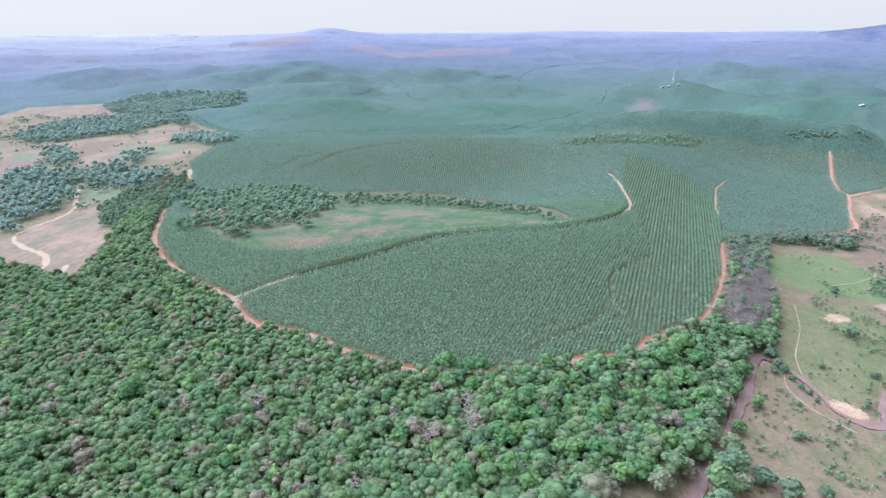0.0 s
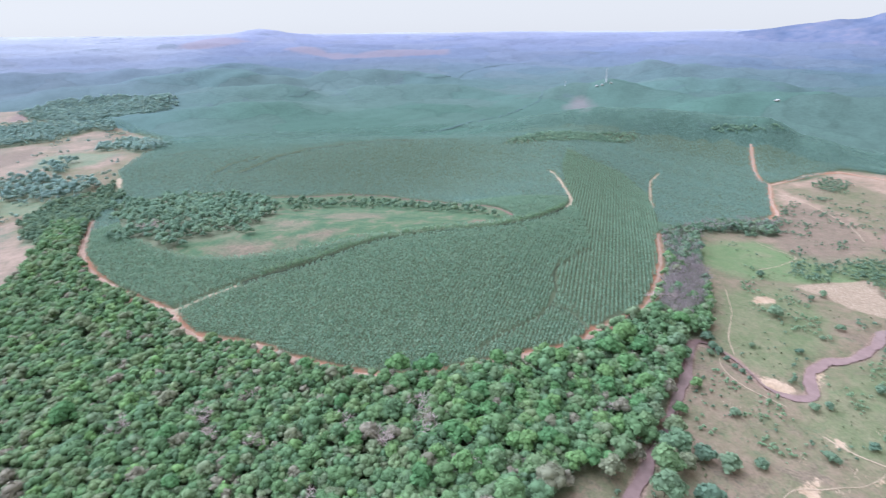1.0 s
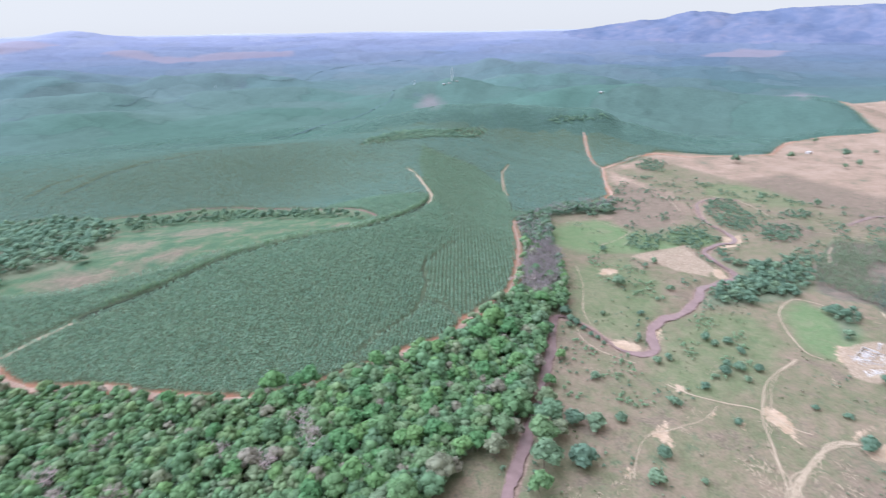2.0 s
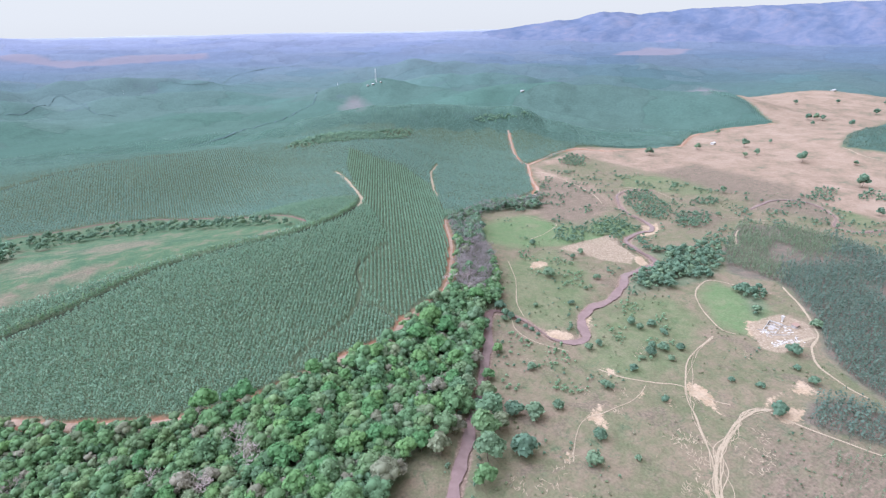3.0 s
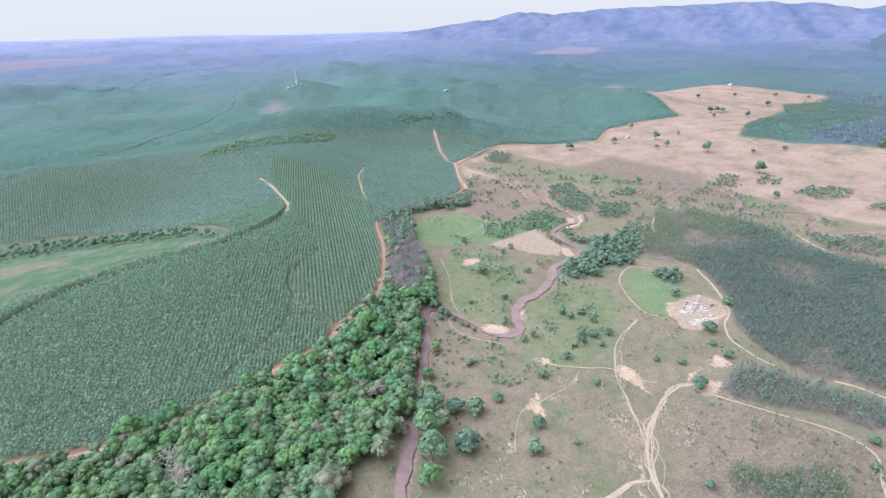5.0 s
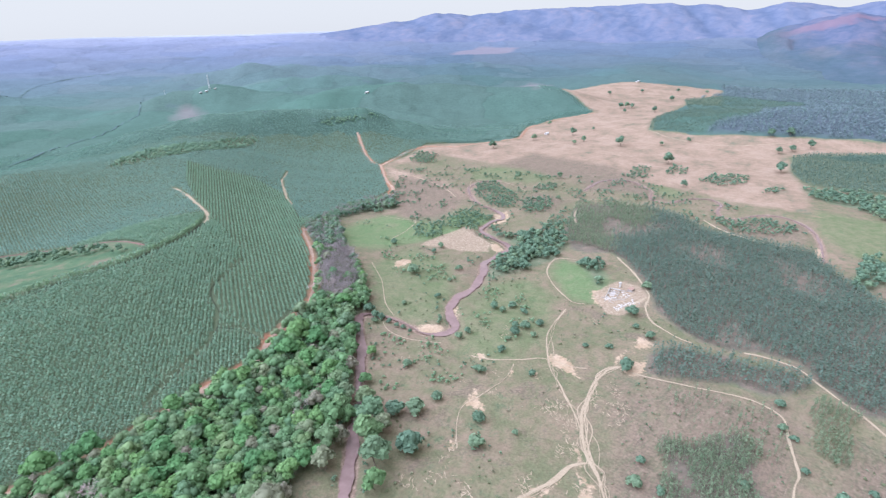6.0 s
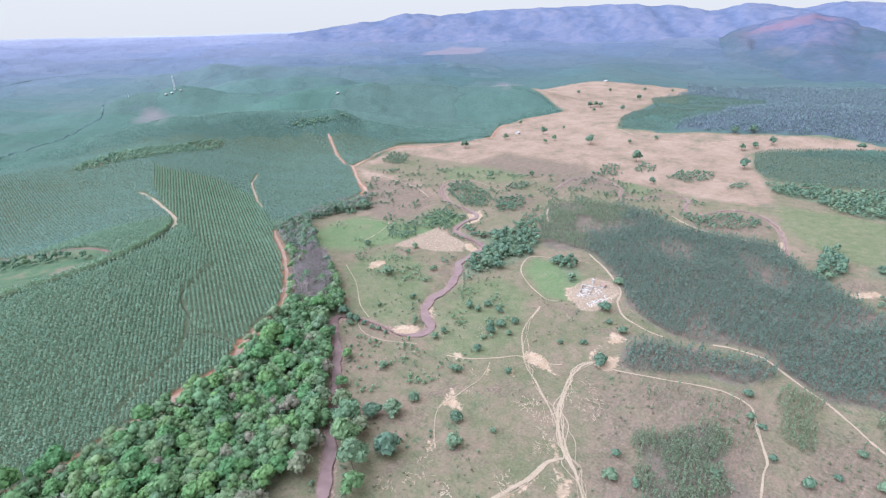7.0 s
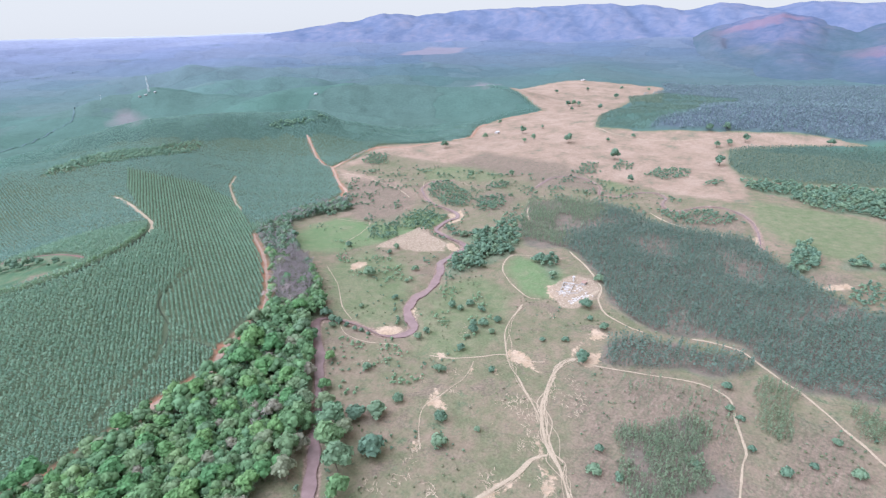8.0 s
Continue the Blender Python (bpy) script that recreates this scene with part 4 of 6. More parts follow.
# under the closed far canopy the soil lies lower
Z -= 16 * step(1130, 1450, np.hypot(X, Y)) * step(8, 70, -most(X, Y, [PLAIN, LEFT_FARM, *FARM_FIELDS]))
red_tracks = np.min([seg_distance(X, Y, line) - w for w, line, kind in TRACKS.values() if kind == "red_dirt"], axis=0)
river_off = np.minimum(seg_distance(X, Y, RIVER_LINE) - 5.0, seg_distance(X, Y, BROOK_LINE) - 4.0)
ground = mesh_object("ground", np.stack([X, Y, Z], -1).reshape(-1, 3), grid_quads(len(gy), len(gx)), ground_material(), smooth=True, extra={
    "dry": most(X, Y, [PLAIN, DRY[-1]]).ravel(),
    "worn": most(X, Y, DRY[:-1]).ravel(),
    "farm": most(X, Y, [LEFT_FIELD, *FARM_FIELDS]).ravel(),
    "farm_green": most(X, Y, FARM_GREEN).ravel(),
    "farm_plough": most(X, Y, FARM_PLOUGH).ravel(),
    "lush": most(X, Y, [GREEN_FIELD, GULLY_FIELD, *LUSH]).ravel(),
    "sown": most(X, Y, [GREEN_FIELD, GULLY_FIELD]).ravel(),
    "mauve": most(X, Y, MAUVE).ravel(),
    "meadow": inside_by(X, Y, BOWL).ravel(),
    "wooded": np.maximum(most(X, Y, [FOREST, RIGHT_STAND, RIGHT_STRIP, BLOCK_TWO, BLOCK_TWO_WOOD, BLOCK_FAR, THICKET, BOWL_WOOD, *WOODS]),
                         np.minimum(inside_by(X, Y, PLANTATION), -inside_by(X, Y, BOWL))).ravel(),
    "grove": np.minimum(inside_by(X, Y, PLANTATION), -inside_by(X, Y, BOWL)).ravel(),
    "stand": most(X, Y, [RIGHT_STAND, RIGHT_STRIP, SCRUB_STAND]).ravel(),
    "ruddy": np.maximum(1.9 - red_tracks, most(X, Y, RED)).ravel(),
    "bank": (-0.4 - river_off).ravel(),
    "bare": most(X, Y, BARE).ravel(),
    "yard": most(X, Y, [RUIN_YARD, SANDY_FIELD]).ravel(),
})
tagged(ground, "dry grazed pasture with bare soil and leaf litter", "ground", kind="structure")


def ribbon(name, line, half, lift, material, label, category, ragged=0.25, base=land):
    """A strip of even width with ragged edges, laid along a course on the ground."""
    pts = np.array(smooth_line(line, 2.6))
    d = np.gradient(pts, axis=0)
    d /= np.linalg.norm(d, axis=1)[:, None] + 1e-9
    side = np.stack([-d[:, 1], d[:, 0]], -1)
    s = np.arange(len(pts))
    rng = np.random.default_rng(len(pts))
    wob = [np.convolve(rng.normal(0, 1, len(pts) + 8), np.ones(5) / 5, "same")[4:-4] * ragged * 1.6 for _ in range(2)]
    half = np.interp(np.linspace(0, 1, len(pts)), *half) if isinstance(half, tuple) else np.full(len(pts), half)
    cols = []
    for q in (-1, -0.4, 0.4, 1):
        off = (q + (wob[0] if q < 0 else wob[1]) * abs(q)) * half
        p = pts + side * off[:, None]
        cols.append(np.stack([p[:, 0], p[:, 1], base(p[:, 0], p[:, 1]) + lift + (0.03 if abs(q) < 1 else 0)], -1))
    co = np.stack(cols, 1).reshape(-1, 3)
    ob = mesh_object(name, co, grid_quads(len(pts), 4), material, smooth=True)
    return tagged(ob, label, category, kind="structure")


def water_material():
    m = Mat("silty_water", 0.2, 0.5)
    m.colour(m.ramp(m.noise(6, 3), [(0.35, (0.16, 0.105, 0.095)), (0.65, (0.21, 0.14, 0.125))]))
    m.bump(m.noise(1.1, 3), 0.15, 0.05)
    return m.m


WATER = water_material()
ribbon("river", RIVER, ((0, 0.27, 0.285, 0.34, 0.36, 0.40, 0.445, 0.535, 0.59, 0.635, 0.7, 0.75, 0.775, 1.0), (2.9, 2.7, 0.8, 0.6, 4.0, 4.0, 3.6, 3.3, 2.6, 2.0, 2.2, 2.6, 1.4, 0.9)), -0.55, WATER, "narrow muddy reddish river between grassy banks", "river", 0.42, height)
ribbon("brook", BROOK, ((0, 0.2, 0.35, 0.5, 0.7, 0.85, 1), (0.6, 1.1, 0.6, 1.3, 0.8, 1.6, 1.2)), -0.6, WATER, "shallow muddy brook winding through pasture", "river", 0.5, height)
for track_name, (w, line, kind) in TRACKS.items():
    if kind == "canopy_lane":
        continue
    words = {"dirt": "pale sandy dirt track worn into pasture", "red_dirt": "orange earth road along the plantation edge", "red_bank": "cut bank of dark red earth above the hollow",
             "shade_lane": "narrow grassy lane between eucalyptus rows, darkened for tree shade",
             "canopy_lane": "dark firebreak strip over far plantation canopy, haze in its colour"}[kind]
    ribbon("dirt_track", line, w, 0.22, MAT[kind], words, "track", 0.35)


# ---- plants ----
def blob(radius, seed, n=1):
    bm = bmesh.new()
    bmesh.ops.create_icosphere(bm, subdivisions=n, radius=radius)
    bmesh.ops.triangulate(bm, faces=bm.faces)
    co = np.array([v.co[:] for v in bm.verts])
    tr = np.array([[v.index for v in f.verts] for f in bm.faces])
    bm.free()
    r = np.random.default_rng(seed)
    return co * (1 + r.uniform(-0.18, 0.18, (len(co), 1))), tr


def join(pieces):
    co, tr, n = [], [], 0
    for c, t in pieces:
        co.append(c)
        tr.append(np.asarray(t) + n)
        n += len(c)
    return np.concatenate(co), np.concatenate(tr)


def leaf_quads(rng, where, normal, size, loose=0.38):
    """A small bent square of leaves at each place, facing about the given way."""
    n = len(where)
    k = normal + rng.normal(0, loose, (n, 3))
    k /= np.linalg.norm(k, axis=1)[:, None]
    a = np.cross(k, rng.normal(0, 1, (n, 3)))
    a /= np.linalg.norm(a, axis=1)[:, None]
    b = np.cross(k, a)
    s = (size * rng.uniform(0.6, 1.3, n))[:, None]
    co = np.stack([where - a * s, where - b * s * 0.8 + k * s * 0.25, where + a * s, where + b * s * 0.8 + k * s * 0.2], 1).reshape(-1, 3)
    q = np.arange(n)[:, None] * 4
    return co, np.concatenate([q + [[0, 1, 2]], q + [[0, 2, 3]]])


def crown(seed, radius, high, lobes, leaves, size, core=True):
    """A crown of several uneven lobes round a fork, each clad in leaf clumps."""
    rng = np.random.default_rng(seed)
    pieces = []
    for k in range(lobes):
        a, share = k * 2.4 + rng.uniform(-0.5, 0.5), math.sqrt(k / lobes)
        out = radius * share * rng.uniform(0.55, 0.82)
        r = radius * rng.uniform(0.36, 0.52) * (1.1 - 0.25 * share)
        c = np.array([out * np.cos(a), out * np.sin(a), high * (0.82 - 0.3 * share * share + rng.uniform(-0.09, 0.07))])
        if core:
            co, tr = blob(r * 0.93, seed * 31 + k, int(core))
            pieces.append((co * [1, 1, 0.85] + c, tr))
        v = rng.normal(0, 1, (leaves, 3))
        v[:, 2] = np.abs(v[:, 2]) * 1.1 - 0.35
        v /= np.linalg.norm(v, axis=1)[:, None]
        pieces.append(leaf_quads(rng, c + v * r * rng.uniform(0.8, 1.16, (leaves, 1)) * [1, 1, 0.9], v + [0, 0, 0.35], size, 0.42))
    return join(pieces)


def limb(a, b, ra, rb, sides=5):
    a, b = np.array(a, float), np.array(b, float)
    d = (b - a) / np.linalg.norm(b - a)
    u = np.cross(d, [0.31, 0.9, 0.2])
    u /= np.linalg.norm(u)
    v = np.cross(d, u)
    ang = np.arange(sides) * 2 * np.pi / sides
    ring = np.cos(ang)[:, None] * u + np.sin(ang)[:, None] * v
    co = np.concatenate([a + ring * ra, b + ring * rb])
    i = np.arange(sides)
    j = (i + 1) % sides
    return co, np.concatenate([np.stack([i, j, j + sides], -1), np.stack([i, j + sides, i + sides], -1)])


def trunk(seed, high, thick, limbs):
    rng = np.random.default_rng(seed)
    fork = np.array([rng.uniform(-0.3, 0.3), rng.uniform(-0.3, 0.3), high * 0.42])
    pieces = [limb((0, 0, -0.4), fork, thick, thick * 0.7, 6)]
    for k in range(limbs):
        a = rng.uniform(0, 6.28)
        tip = fork + np.array([np.cos(a), np.sin(a), 0.9]) * high * rng.uniform(0.18, 0.32)
        pieces.append(limb(fork, tip, thick * 0.55, thick * 0.2))
    return join(pieces)


def bare_crown(seed, radius, high, twigs):
    """Leafless grey branches that fork three times."""
    rng = np.random.default_rng(seed)
    pieces = [limb((0, 0, -high * 0.05), (0, 0, high * 0.4), high * 0.016, high * 0.012)]
    ends = [np.array([0, 0, high * 0.4])]
    for level, (many, length, thick) in enumerate(((5, 0.27, 0.0095), (4, 0.2, 0.0062), (twigs, 0.14, 0.0045))):
        nxt = []
        for e in ends:
            for k in range(many):
                v = rng.normal(0, 1, 3) * [radius / high * 2.2, radius / high * 2.2, 0.5] + [0, 0, 0.7]
                v += e * [0.25, 0.25, 0]
                tip = e + v / np.linalg.norm(v) * high * length * rng.uniform(0.7, 1.2)
                pieces.append(limb(e, tip, thick * high, thick * high * 0.5, 3))
                nxt.append(tip)
        ends = nxt
    return join(pieces)


def sapling(seed, high, radius, leaves, size, stem=True):
    """A slim eucalyptus: clumps of leaves round a stem, wide low down and narrow at the tip."""
    r = np.random.default_rng(seed)
    q = (np.arange(leaves) + r.uniform(0, 1, leaves)) / leaves
    a = np.arange(leaves) * 2.4 + r.uniform(0, 1, leaves)
    out = radius * (1 - q) ** 0.7 * 0.75
    side = np.stack([np.cos(a), np.sin(a), 0 * a], -1)
    where = side * out[:, None] + np.stack([0 * q, 0 * q, high * (0.34 + 0.64 * q)], -1)
    co, tr = leaf_quads(r, where, side * 0.75 + [0, 0, 0.75], size)
    return join([(co, tr), limb((0, 0, 0), (0, 0, high * 0.5), 0.1, 0.05, 3)] if stem else [(co, tr)])


def scatter_mesh(name, kinds, place, material, label, category):
    """One mesh of many plants. place: rows of x, y, z, size, turn, kind, tint."""
    co, tr, tint, n = [], [], [], 0
    for k, (pc, pt) in enumerate(kinds):
        rows = place[place[:, 5].astype(int) == k]
        if not len(rows):
            continue
        c, s = np.cos(rows[:, 4]), np.sin(rows[:, 4])
        w, hgt = rows[:, 3], rows[:, 3] * (0.85 + 0.3 * ((rows[:, 6] * 7.3) % 1))
        x = (pc[None, :, 0] * c[:, None] - pc[None, :, 1] * s[:, None]) * w[:, None] + rows[:, 0:1]
        y = (pc[None, :, 0] * s[:, None] + pc[None, :, 1] * c[:, None]) * w[:, None] + rows[:, 1:2]
        z = pc[None, :, 2] * hgt[:, None] + rows[:, 2:3]
        co.append(np.stack([x, y, z], -1).reshape(-1, 3))
        tr.append((pt[None] + (np.arange(len(rows)) * len(pc))[:, None, None]).reshape(-1, 3) + n)
        tint.append(np.repeat(rows[:, 6], len(pc)))
        n += len(rows) * len(pc)
    ob = mesh_object(name, np.concatenate(co), np.concatenate(tr), material, np.concatenate(tint), smooth=True)
    return tagged(ob, label, category, kind="stuff")


def spread(seed, ring, gap, jitter=0.42, margin=0.0, turn=0.0, gap_b=None):
    """Places on a jittered lattice inside an outline."""
    r = np.random.default_rng(seed)
    p = np.array(ring)
    c, m = p.mean(0), np.abs(p - p.mean(0)).max() * 1.5
    a, b = np.meshgrid(np.arange(-m, m, gap), np.arange(-m, m, gap_b or gap))
    a, b = a.ravel() + r.uniform(-jitter, jitter, a.size) * gap, b.ravel() + r.uniform(-jitter, jitter, b.size) * (gap_b or gap)
    t = radians(turn)
    x, y = c[0] + a * np.cos(t) - b * np.sin(t), c[1] + a * np.sin(t) + b * np.cos(t)
    ok = (x > p[:, 0].min()) & (x < p[:, 0].max()) & (y > p[:, 1].min()) & (y < p[:, 1].max())
    x, y = x[ok], y[ok]
    ok = inside_by(x, y, ring) > margin
    return x[ok], y[ok]


def off_tracks(x, y, gap):
    keep = np.ones(len(x), bool)
    for w, line, kind in TRACKS.values():
        keep &= seg_distance(x, y, line) > w + gap
    return keep & (seg_distance(x, y, RIVER_LINE) > 6.8)


def rows_of(rng, x, y, size, spread_size, kinds):
    n = len(x)
    return np.stack([x, y, land(x, y) - 0.1, size * rng.uniform(1 - spread_size, 1 + spread_size, n), rng.uniform(0, 6.28, n), rng.integers(0, kinds, n), rng.uniform(0, 1, n)], -1)


# ---- plantation of young eucalyptus ----
rng = np.random.default_rng(5)
SLIM = [sapling(k, 4.8, 1.15, 8, 0.66) for k in range(5)]
SMALL = [sapling(k + 9, 4.8, 1.15, 6, 0.7, False) for k in range(4)]


def planted(seed, ring, turn, row, gap, reach_low, reach_high, lane=1.0, jitter=0.16):
    x, y = spread(seed, ring, gap, jitter, 0.5, turn, row)
    d = np.hypot(x, y)
    ok = (d >= reach_low) & (d < reach_high)
    x, y = x[ok], y[ok]
    ok = (inside_by(x, y, BOWL) < -1) & off_tracks(x, y, lane) & (most(x, y, [HOLLOW_WOOD, HOLLOW_WOOD_B]) < 0)
    return x[ok], y[ok]


# rows run one way on the dome, another on the spur beside the lanes
x, y = planted(1, PLANTATION, 62, 2.65, 2.2, 0, 640, 1.2, 0.17)
spur = inside_by(x, y, SPUR) > 0
dome = rows_of(rng, x[~spur], y[~spur], 1.0, 0.2, 5)
scatter_mesh("eucalyptus_plantation", SLIM, dome, MAT["gum"], "dense rows of young grey-green eucalyptus trees on a rounded hill", "plantation")
x, y = planted(2, SPUR, 67, 3.3, 1.9, 0, 920, 1.2, 0.1)
scatter_mesh("eucalyptus_plantation", SLIM, rows_of(rng, x, y, 0.95, 0.15, 5), MAT["gum"], "straight rows of young eucalyptus climbing a spur", "plantation")
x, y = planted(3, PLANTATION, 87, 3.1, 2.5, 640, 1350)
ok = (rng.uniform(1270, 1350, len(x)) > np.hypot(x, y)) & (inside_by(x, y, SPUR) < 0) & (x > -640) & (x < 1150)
scatter_mesh("eucalyptus_plantation", SMALL, rows_of(rng, x[ok], y[ok], 1.0, 0.18, 4), MAT["hazed_gum"], "eucalyptus rows on the hill behind the hollow, leaves tinted by haze", "plantation")
# thicker, taller edge rows on the far side of the firebreak
line = np.array(smooth_line(TRACKS["firebreak"][1], 1.5))
along = np.gradient(line, axis=0)
along /= np.linalg.norm(along, axis=1)[:, None]
edge = [line[12:] + np.stack([-along[12:, 1], along[12:, 0]], -1) * off + rng.normal(0, 0.4, (len(line) - 12, 2)) for off in (4.2,)]
x, y = np.concatenate(edge).T
THICK = [sapling(30 + k, 5.8, 1.4, 10, 0.7) for k in range(4)]
scatter_mesh("eucalyptus_hedge", THICK, rows_of(rng, x, y, 1.0, 0.2, 4), MAT["pale_shrub"], "thick edge rows of lighter eucalyptus along a firebreak", "plantation")
# ---- native woods ----
BROAD = [crown(40 + k, 5.6, 11.0, 9, 26, 0.6) for k in range(8)]
MIDDLE = [crown(50 + k, 5.6, 11.0, 7, 10, 0.9) for k in range(8)]
FILLER = [crown(150 + k, 5.6, 10.0, 4, 7, 1.0) for k in range(6)]
LIGHT = [crown(80 + k, 6.0, 11.0, 5, 12, 1.1) for k in range(5)]
FUZZ = [crown(70 + k, 5.0, 9.0, 3, 5, 1.3) for k in range(6)]


def ragged(x, y, ring, amount):
    """Whether places lie inside an outline with a wavering, patchy edge."""
    wave = np.sin(x / 13 + 1.7 * np.sin(y / 19)) + np.sin(y / 11 + 1.3 * np.sin(x / 23)) + 0.7 * np.sin((x + y) / 7)
    return inside_by(x, y, ring) > amount * 0.4 * wave
keep_clear = [(a, b, s * 0.75) for a, b, s in BRIGHT_TREES + RUST_TREES + RIVER_TREES] + [(a, b, s * 0.9) for a, b, s in BARE_TREES]
x, y = spread(11, FOREST, 6.2, 0.5)
ok = off_tracks(x, y, 3.2) & ((inside_by(x, y, BARE_WOOD) < 0) | (rng.uniform(0, 1, len(x)) < 0.2))
for a, b, s in keep_clear:
    ok &= np.hypot(x - a, y - b) > s
wood = rows_of(rng, x[ok], y[ok], 0.84, 0.36, 8)
wood[:, 3] *= np.where(rng.uniform(0, 1, len(wood)) < 0.1, 1.3, 1.0) * (0.92 + 0.16 * step(-60, 60, wood[:, 0]) * (1 - step(330, 380, wood[:, 1])))
r = np.hypot(wood[:, 0], wood[:, 1])
close = np.argsort(r)[:165]
rest = np.setdiff1d(np.arange(len(wood)), close)
rest_off = r[rest]
scatter_mesh("native_woodland", BROAD, wood[rest[rest_off < 300]], MAT["native"], "dense broadleaf woodland canopy on the slope", "woodland")
belt = (wood[:, 0] > 270) & (wood[:, 1] > 410)
scatter_mesh("native_woodland", MIDDLE, wood[rest[(rest_off >= 300) & ~belt[rest]]], MAT["native"], "dense broadleaf woodland canopy along the plantation", "woodland")
some = rest[belt[rest]]
wood[some, 3] *= 0.85
scatter_mesh("native_woodland", MIDDLE, wood[some], MAT["dusk"], "belt of dull green trees between plantation and field", "woodland")

x, y = spread(13, FOREST, 6.0, 0.5)
ok = off_tracks(x, y, 1.5) & (inside_by(x, y, BARE_WOOD) < 0) & ~((x > 270) & (y > 410))
scatter_mesh("undergrowth", FILLER, rows_of(rng, x[ok], y[ok], 0.84, 0.2, 6), MAT["native"], "lower leafy trees filling gaps of the woodland", "undergrowth")


def tree_model(name, seed, radius, high, lobes, leaves, size, material, label, group):
    """One broadleaf tree or bush: a forked trunk and a crown."""
    ob = new(name)
    mesh_object("trunk", *trunk(seed, high, high * 0.024, 5), MAT["bark"], smooth=True, parent=ob)
    co, tr = crown(seed, radius, high, lobes, leaves, size, 2)
    mesh_object("crown", co, tr, material, np.zeros(len(co)), smooth=True, parent=ob)
    return tagged(ob, label, "bush" if "bush" in name else "tree", group)


def place_all(models, rows, grow):
    """Sets the models out at the rows of x, y, size, copying them in turn."""
    for k, (a, b, s) in enumerate(rows):
        m = pose(a, b, float(land(a, b)) - 0.05, 0, 0, (k * 137.5) % 360)
        ob = models[k] if k < len(models) else models[k % len(models)]
        if k < len(models):
            ob.matrix_basis = m
            ob.scale = (s * grow,) * 3
        else:
            new_one = copy_thing(ob, m)
            new_one.scale = (s * grow,) * 3


models = [tree_model("broadleaf_tree", 60 + k, 5.5, 11.5, 12, 60, 0.42, MAT["native"], "broadleaf tree with a dense rounded green crown", "woodland trees") for k in range(8)]
place_all(models, [(row[0], row[1], row[3]) for row in wood[close]], 1.0)
fresh = [tree_model("broadleaf_tree", 160 + k, 1.0, 2.3, 9, 34, 0.17, MAT["fresh"], "tall broadleaf tree with fresh bright green leaves", "bright green trees") for k in range(5)]
place_all(fresh, BRIGHT_TREES, 1.2)
bank = [tree_model("broadleaf_tree", 180 + k, 1.0, 2.1, 8, 46, 0.16, MAT["native"], "leafy green tree growing on the river bank", "river bank trees") for k in range(4)]
place_all(bank, RIVER_TREES, 1.35)
lone = [tree_model("broadleaf_tree", 200 + k, 1.0, 2.0, 6, 34, 0.22, MAT["dusk"], "lone dark tree standing on dry open pasture", "pasture trees") for k in range(4)]
place_all(lone, PLAIN_TREES, 1.2)
shrubs = [tree_model("bush", 220 + k, 1.0, 1.35, 7, 34, 0.2, MAT["dusk"], "dark green rounded bush on dry pasture", "pasture bushes") for k in range(5)]
place_all(shrubs, BUSHES_A + BUSHES_B, 1.3)
rusty = [tree_model("broadleaf_tree", 240, 1.0, 2.6, 7, 40, 0.17, MAT["rust"], "small tree with rust-orange withered leaves", "")]
place_all(rusty, RUST_TREES, 1.0)


def bare_tree_model(seed):
    ob = new("leafless_tree")
    co, tr = bare_crown(seed, 1.0, 2.6, 7)
    mesh_object("crown", co * [1.15, 1.15, 1.0], tr, MAT["grey_twig"], parent=ob)
    return tagged(ob, "leafless grey tree with a spreading crown of twigs", "tree", "leafless trees")


place_all([bare_tree_model(300 + k) for k in range(5)], BARE_TREES, 1.15)
x, y = spread(12, BARE_WOOD, 3.8, 0.45)
bx, by = spread(14, FOREST, 8.0, 0.5)
ok = (bx > 270) & (by > 410) & off_tracks(bx, by, 1.5)
x, y = np.concatenate([x, bx[ok]]), np.concatenate([y, by[ok]])
BONES = [bare_crown(320 + k, 4.8, 11.5, 3) for k in range(4)]
scatter_mesh("leafless_woodland", BONES, rows_of(rng, x, y, 0.95, 0.25, 4), MAT["dark_twig"], "patch of leafless purplish-grey trees", "woodland")

for ring, seed, gap, size in ((BOWL_WOOD, 21, 6.4, 0.62), (THICKET, 22, 5.6, 0.6), (BLOCK_TWO_WOOD, 23, 5.6, 0.72)):
    x, y = spread(seed, ring, gap, 0.5, -12)
    ok = ragged(x, y, ring, 34 if ring is BOWL_WOOD else 14) & off_tracks(x, y, 0.5)
    scatter_mesh("native_woodland", FUZZ if ring is BLOCK_TWO_WOOD else LIGHT, rows_of(rng, x[ok], y[ok], size, 0.5, 5), MAT["hollow" if ring is BOWL_WOOD else "dusk"], "patch of dense dark native trees", "woodland")
for k, ring in enumerate(WOODS):
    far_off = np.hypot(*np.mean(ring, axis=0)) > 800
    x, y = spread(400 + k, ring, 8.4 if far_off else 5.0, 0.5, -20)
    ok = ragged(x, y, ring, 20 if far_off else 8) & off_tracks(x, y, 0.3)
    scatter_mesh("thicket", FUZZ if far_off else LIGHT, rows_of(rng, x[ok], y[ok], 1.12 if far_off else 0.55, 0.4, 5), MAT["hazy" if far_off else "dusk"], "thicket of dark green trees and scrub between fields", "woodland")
for k, ring in enumerate((HOLLOW_WOOD, HOLLOW_WOOD_B)):
    x, y = spread(440 + k, ring, 5.4, 0.5)
    scatter_mesh("thicket", FUZZ, rows_of(rng, x, y, 0.62, 0.4, 6), MAT["hollow"], "dark native wood left in a hollow of the plantation", "woodland")
x, y = spread(38, BOWL_BRUSH, 6.8, 0.5)
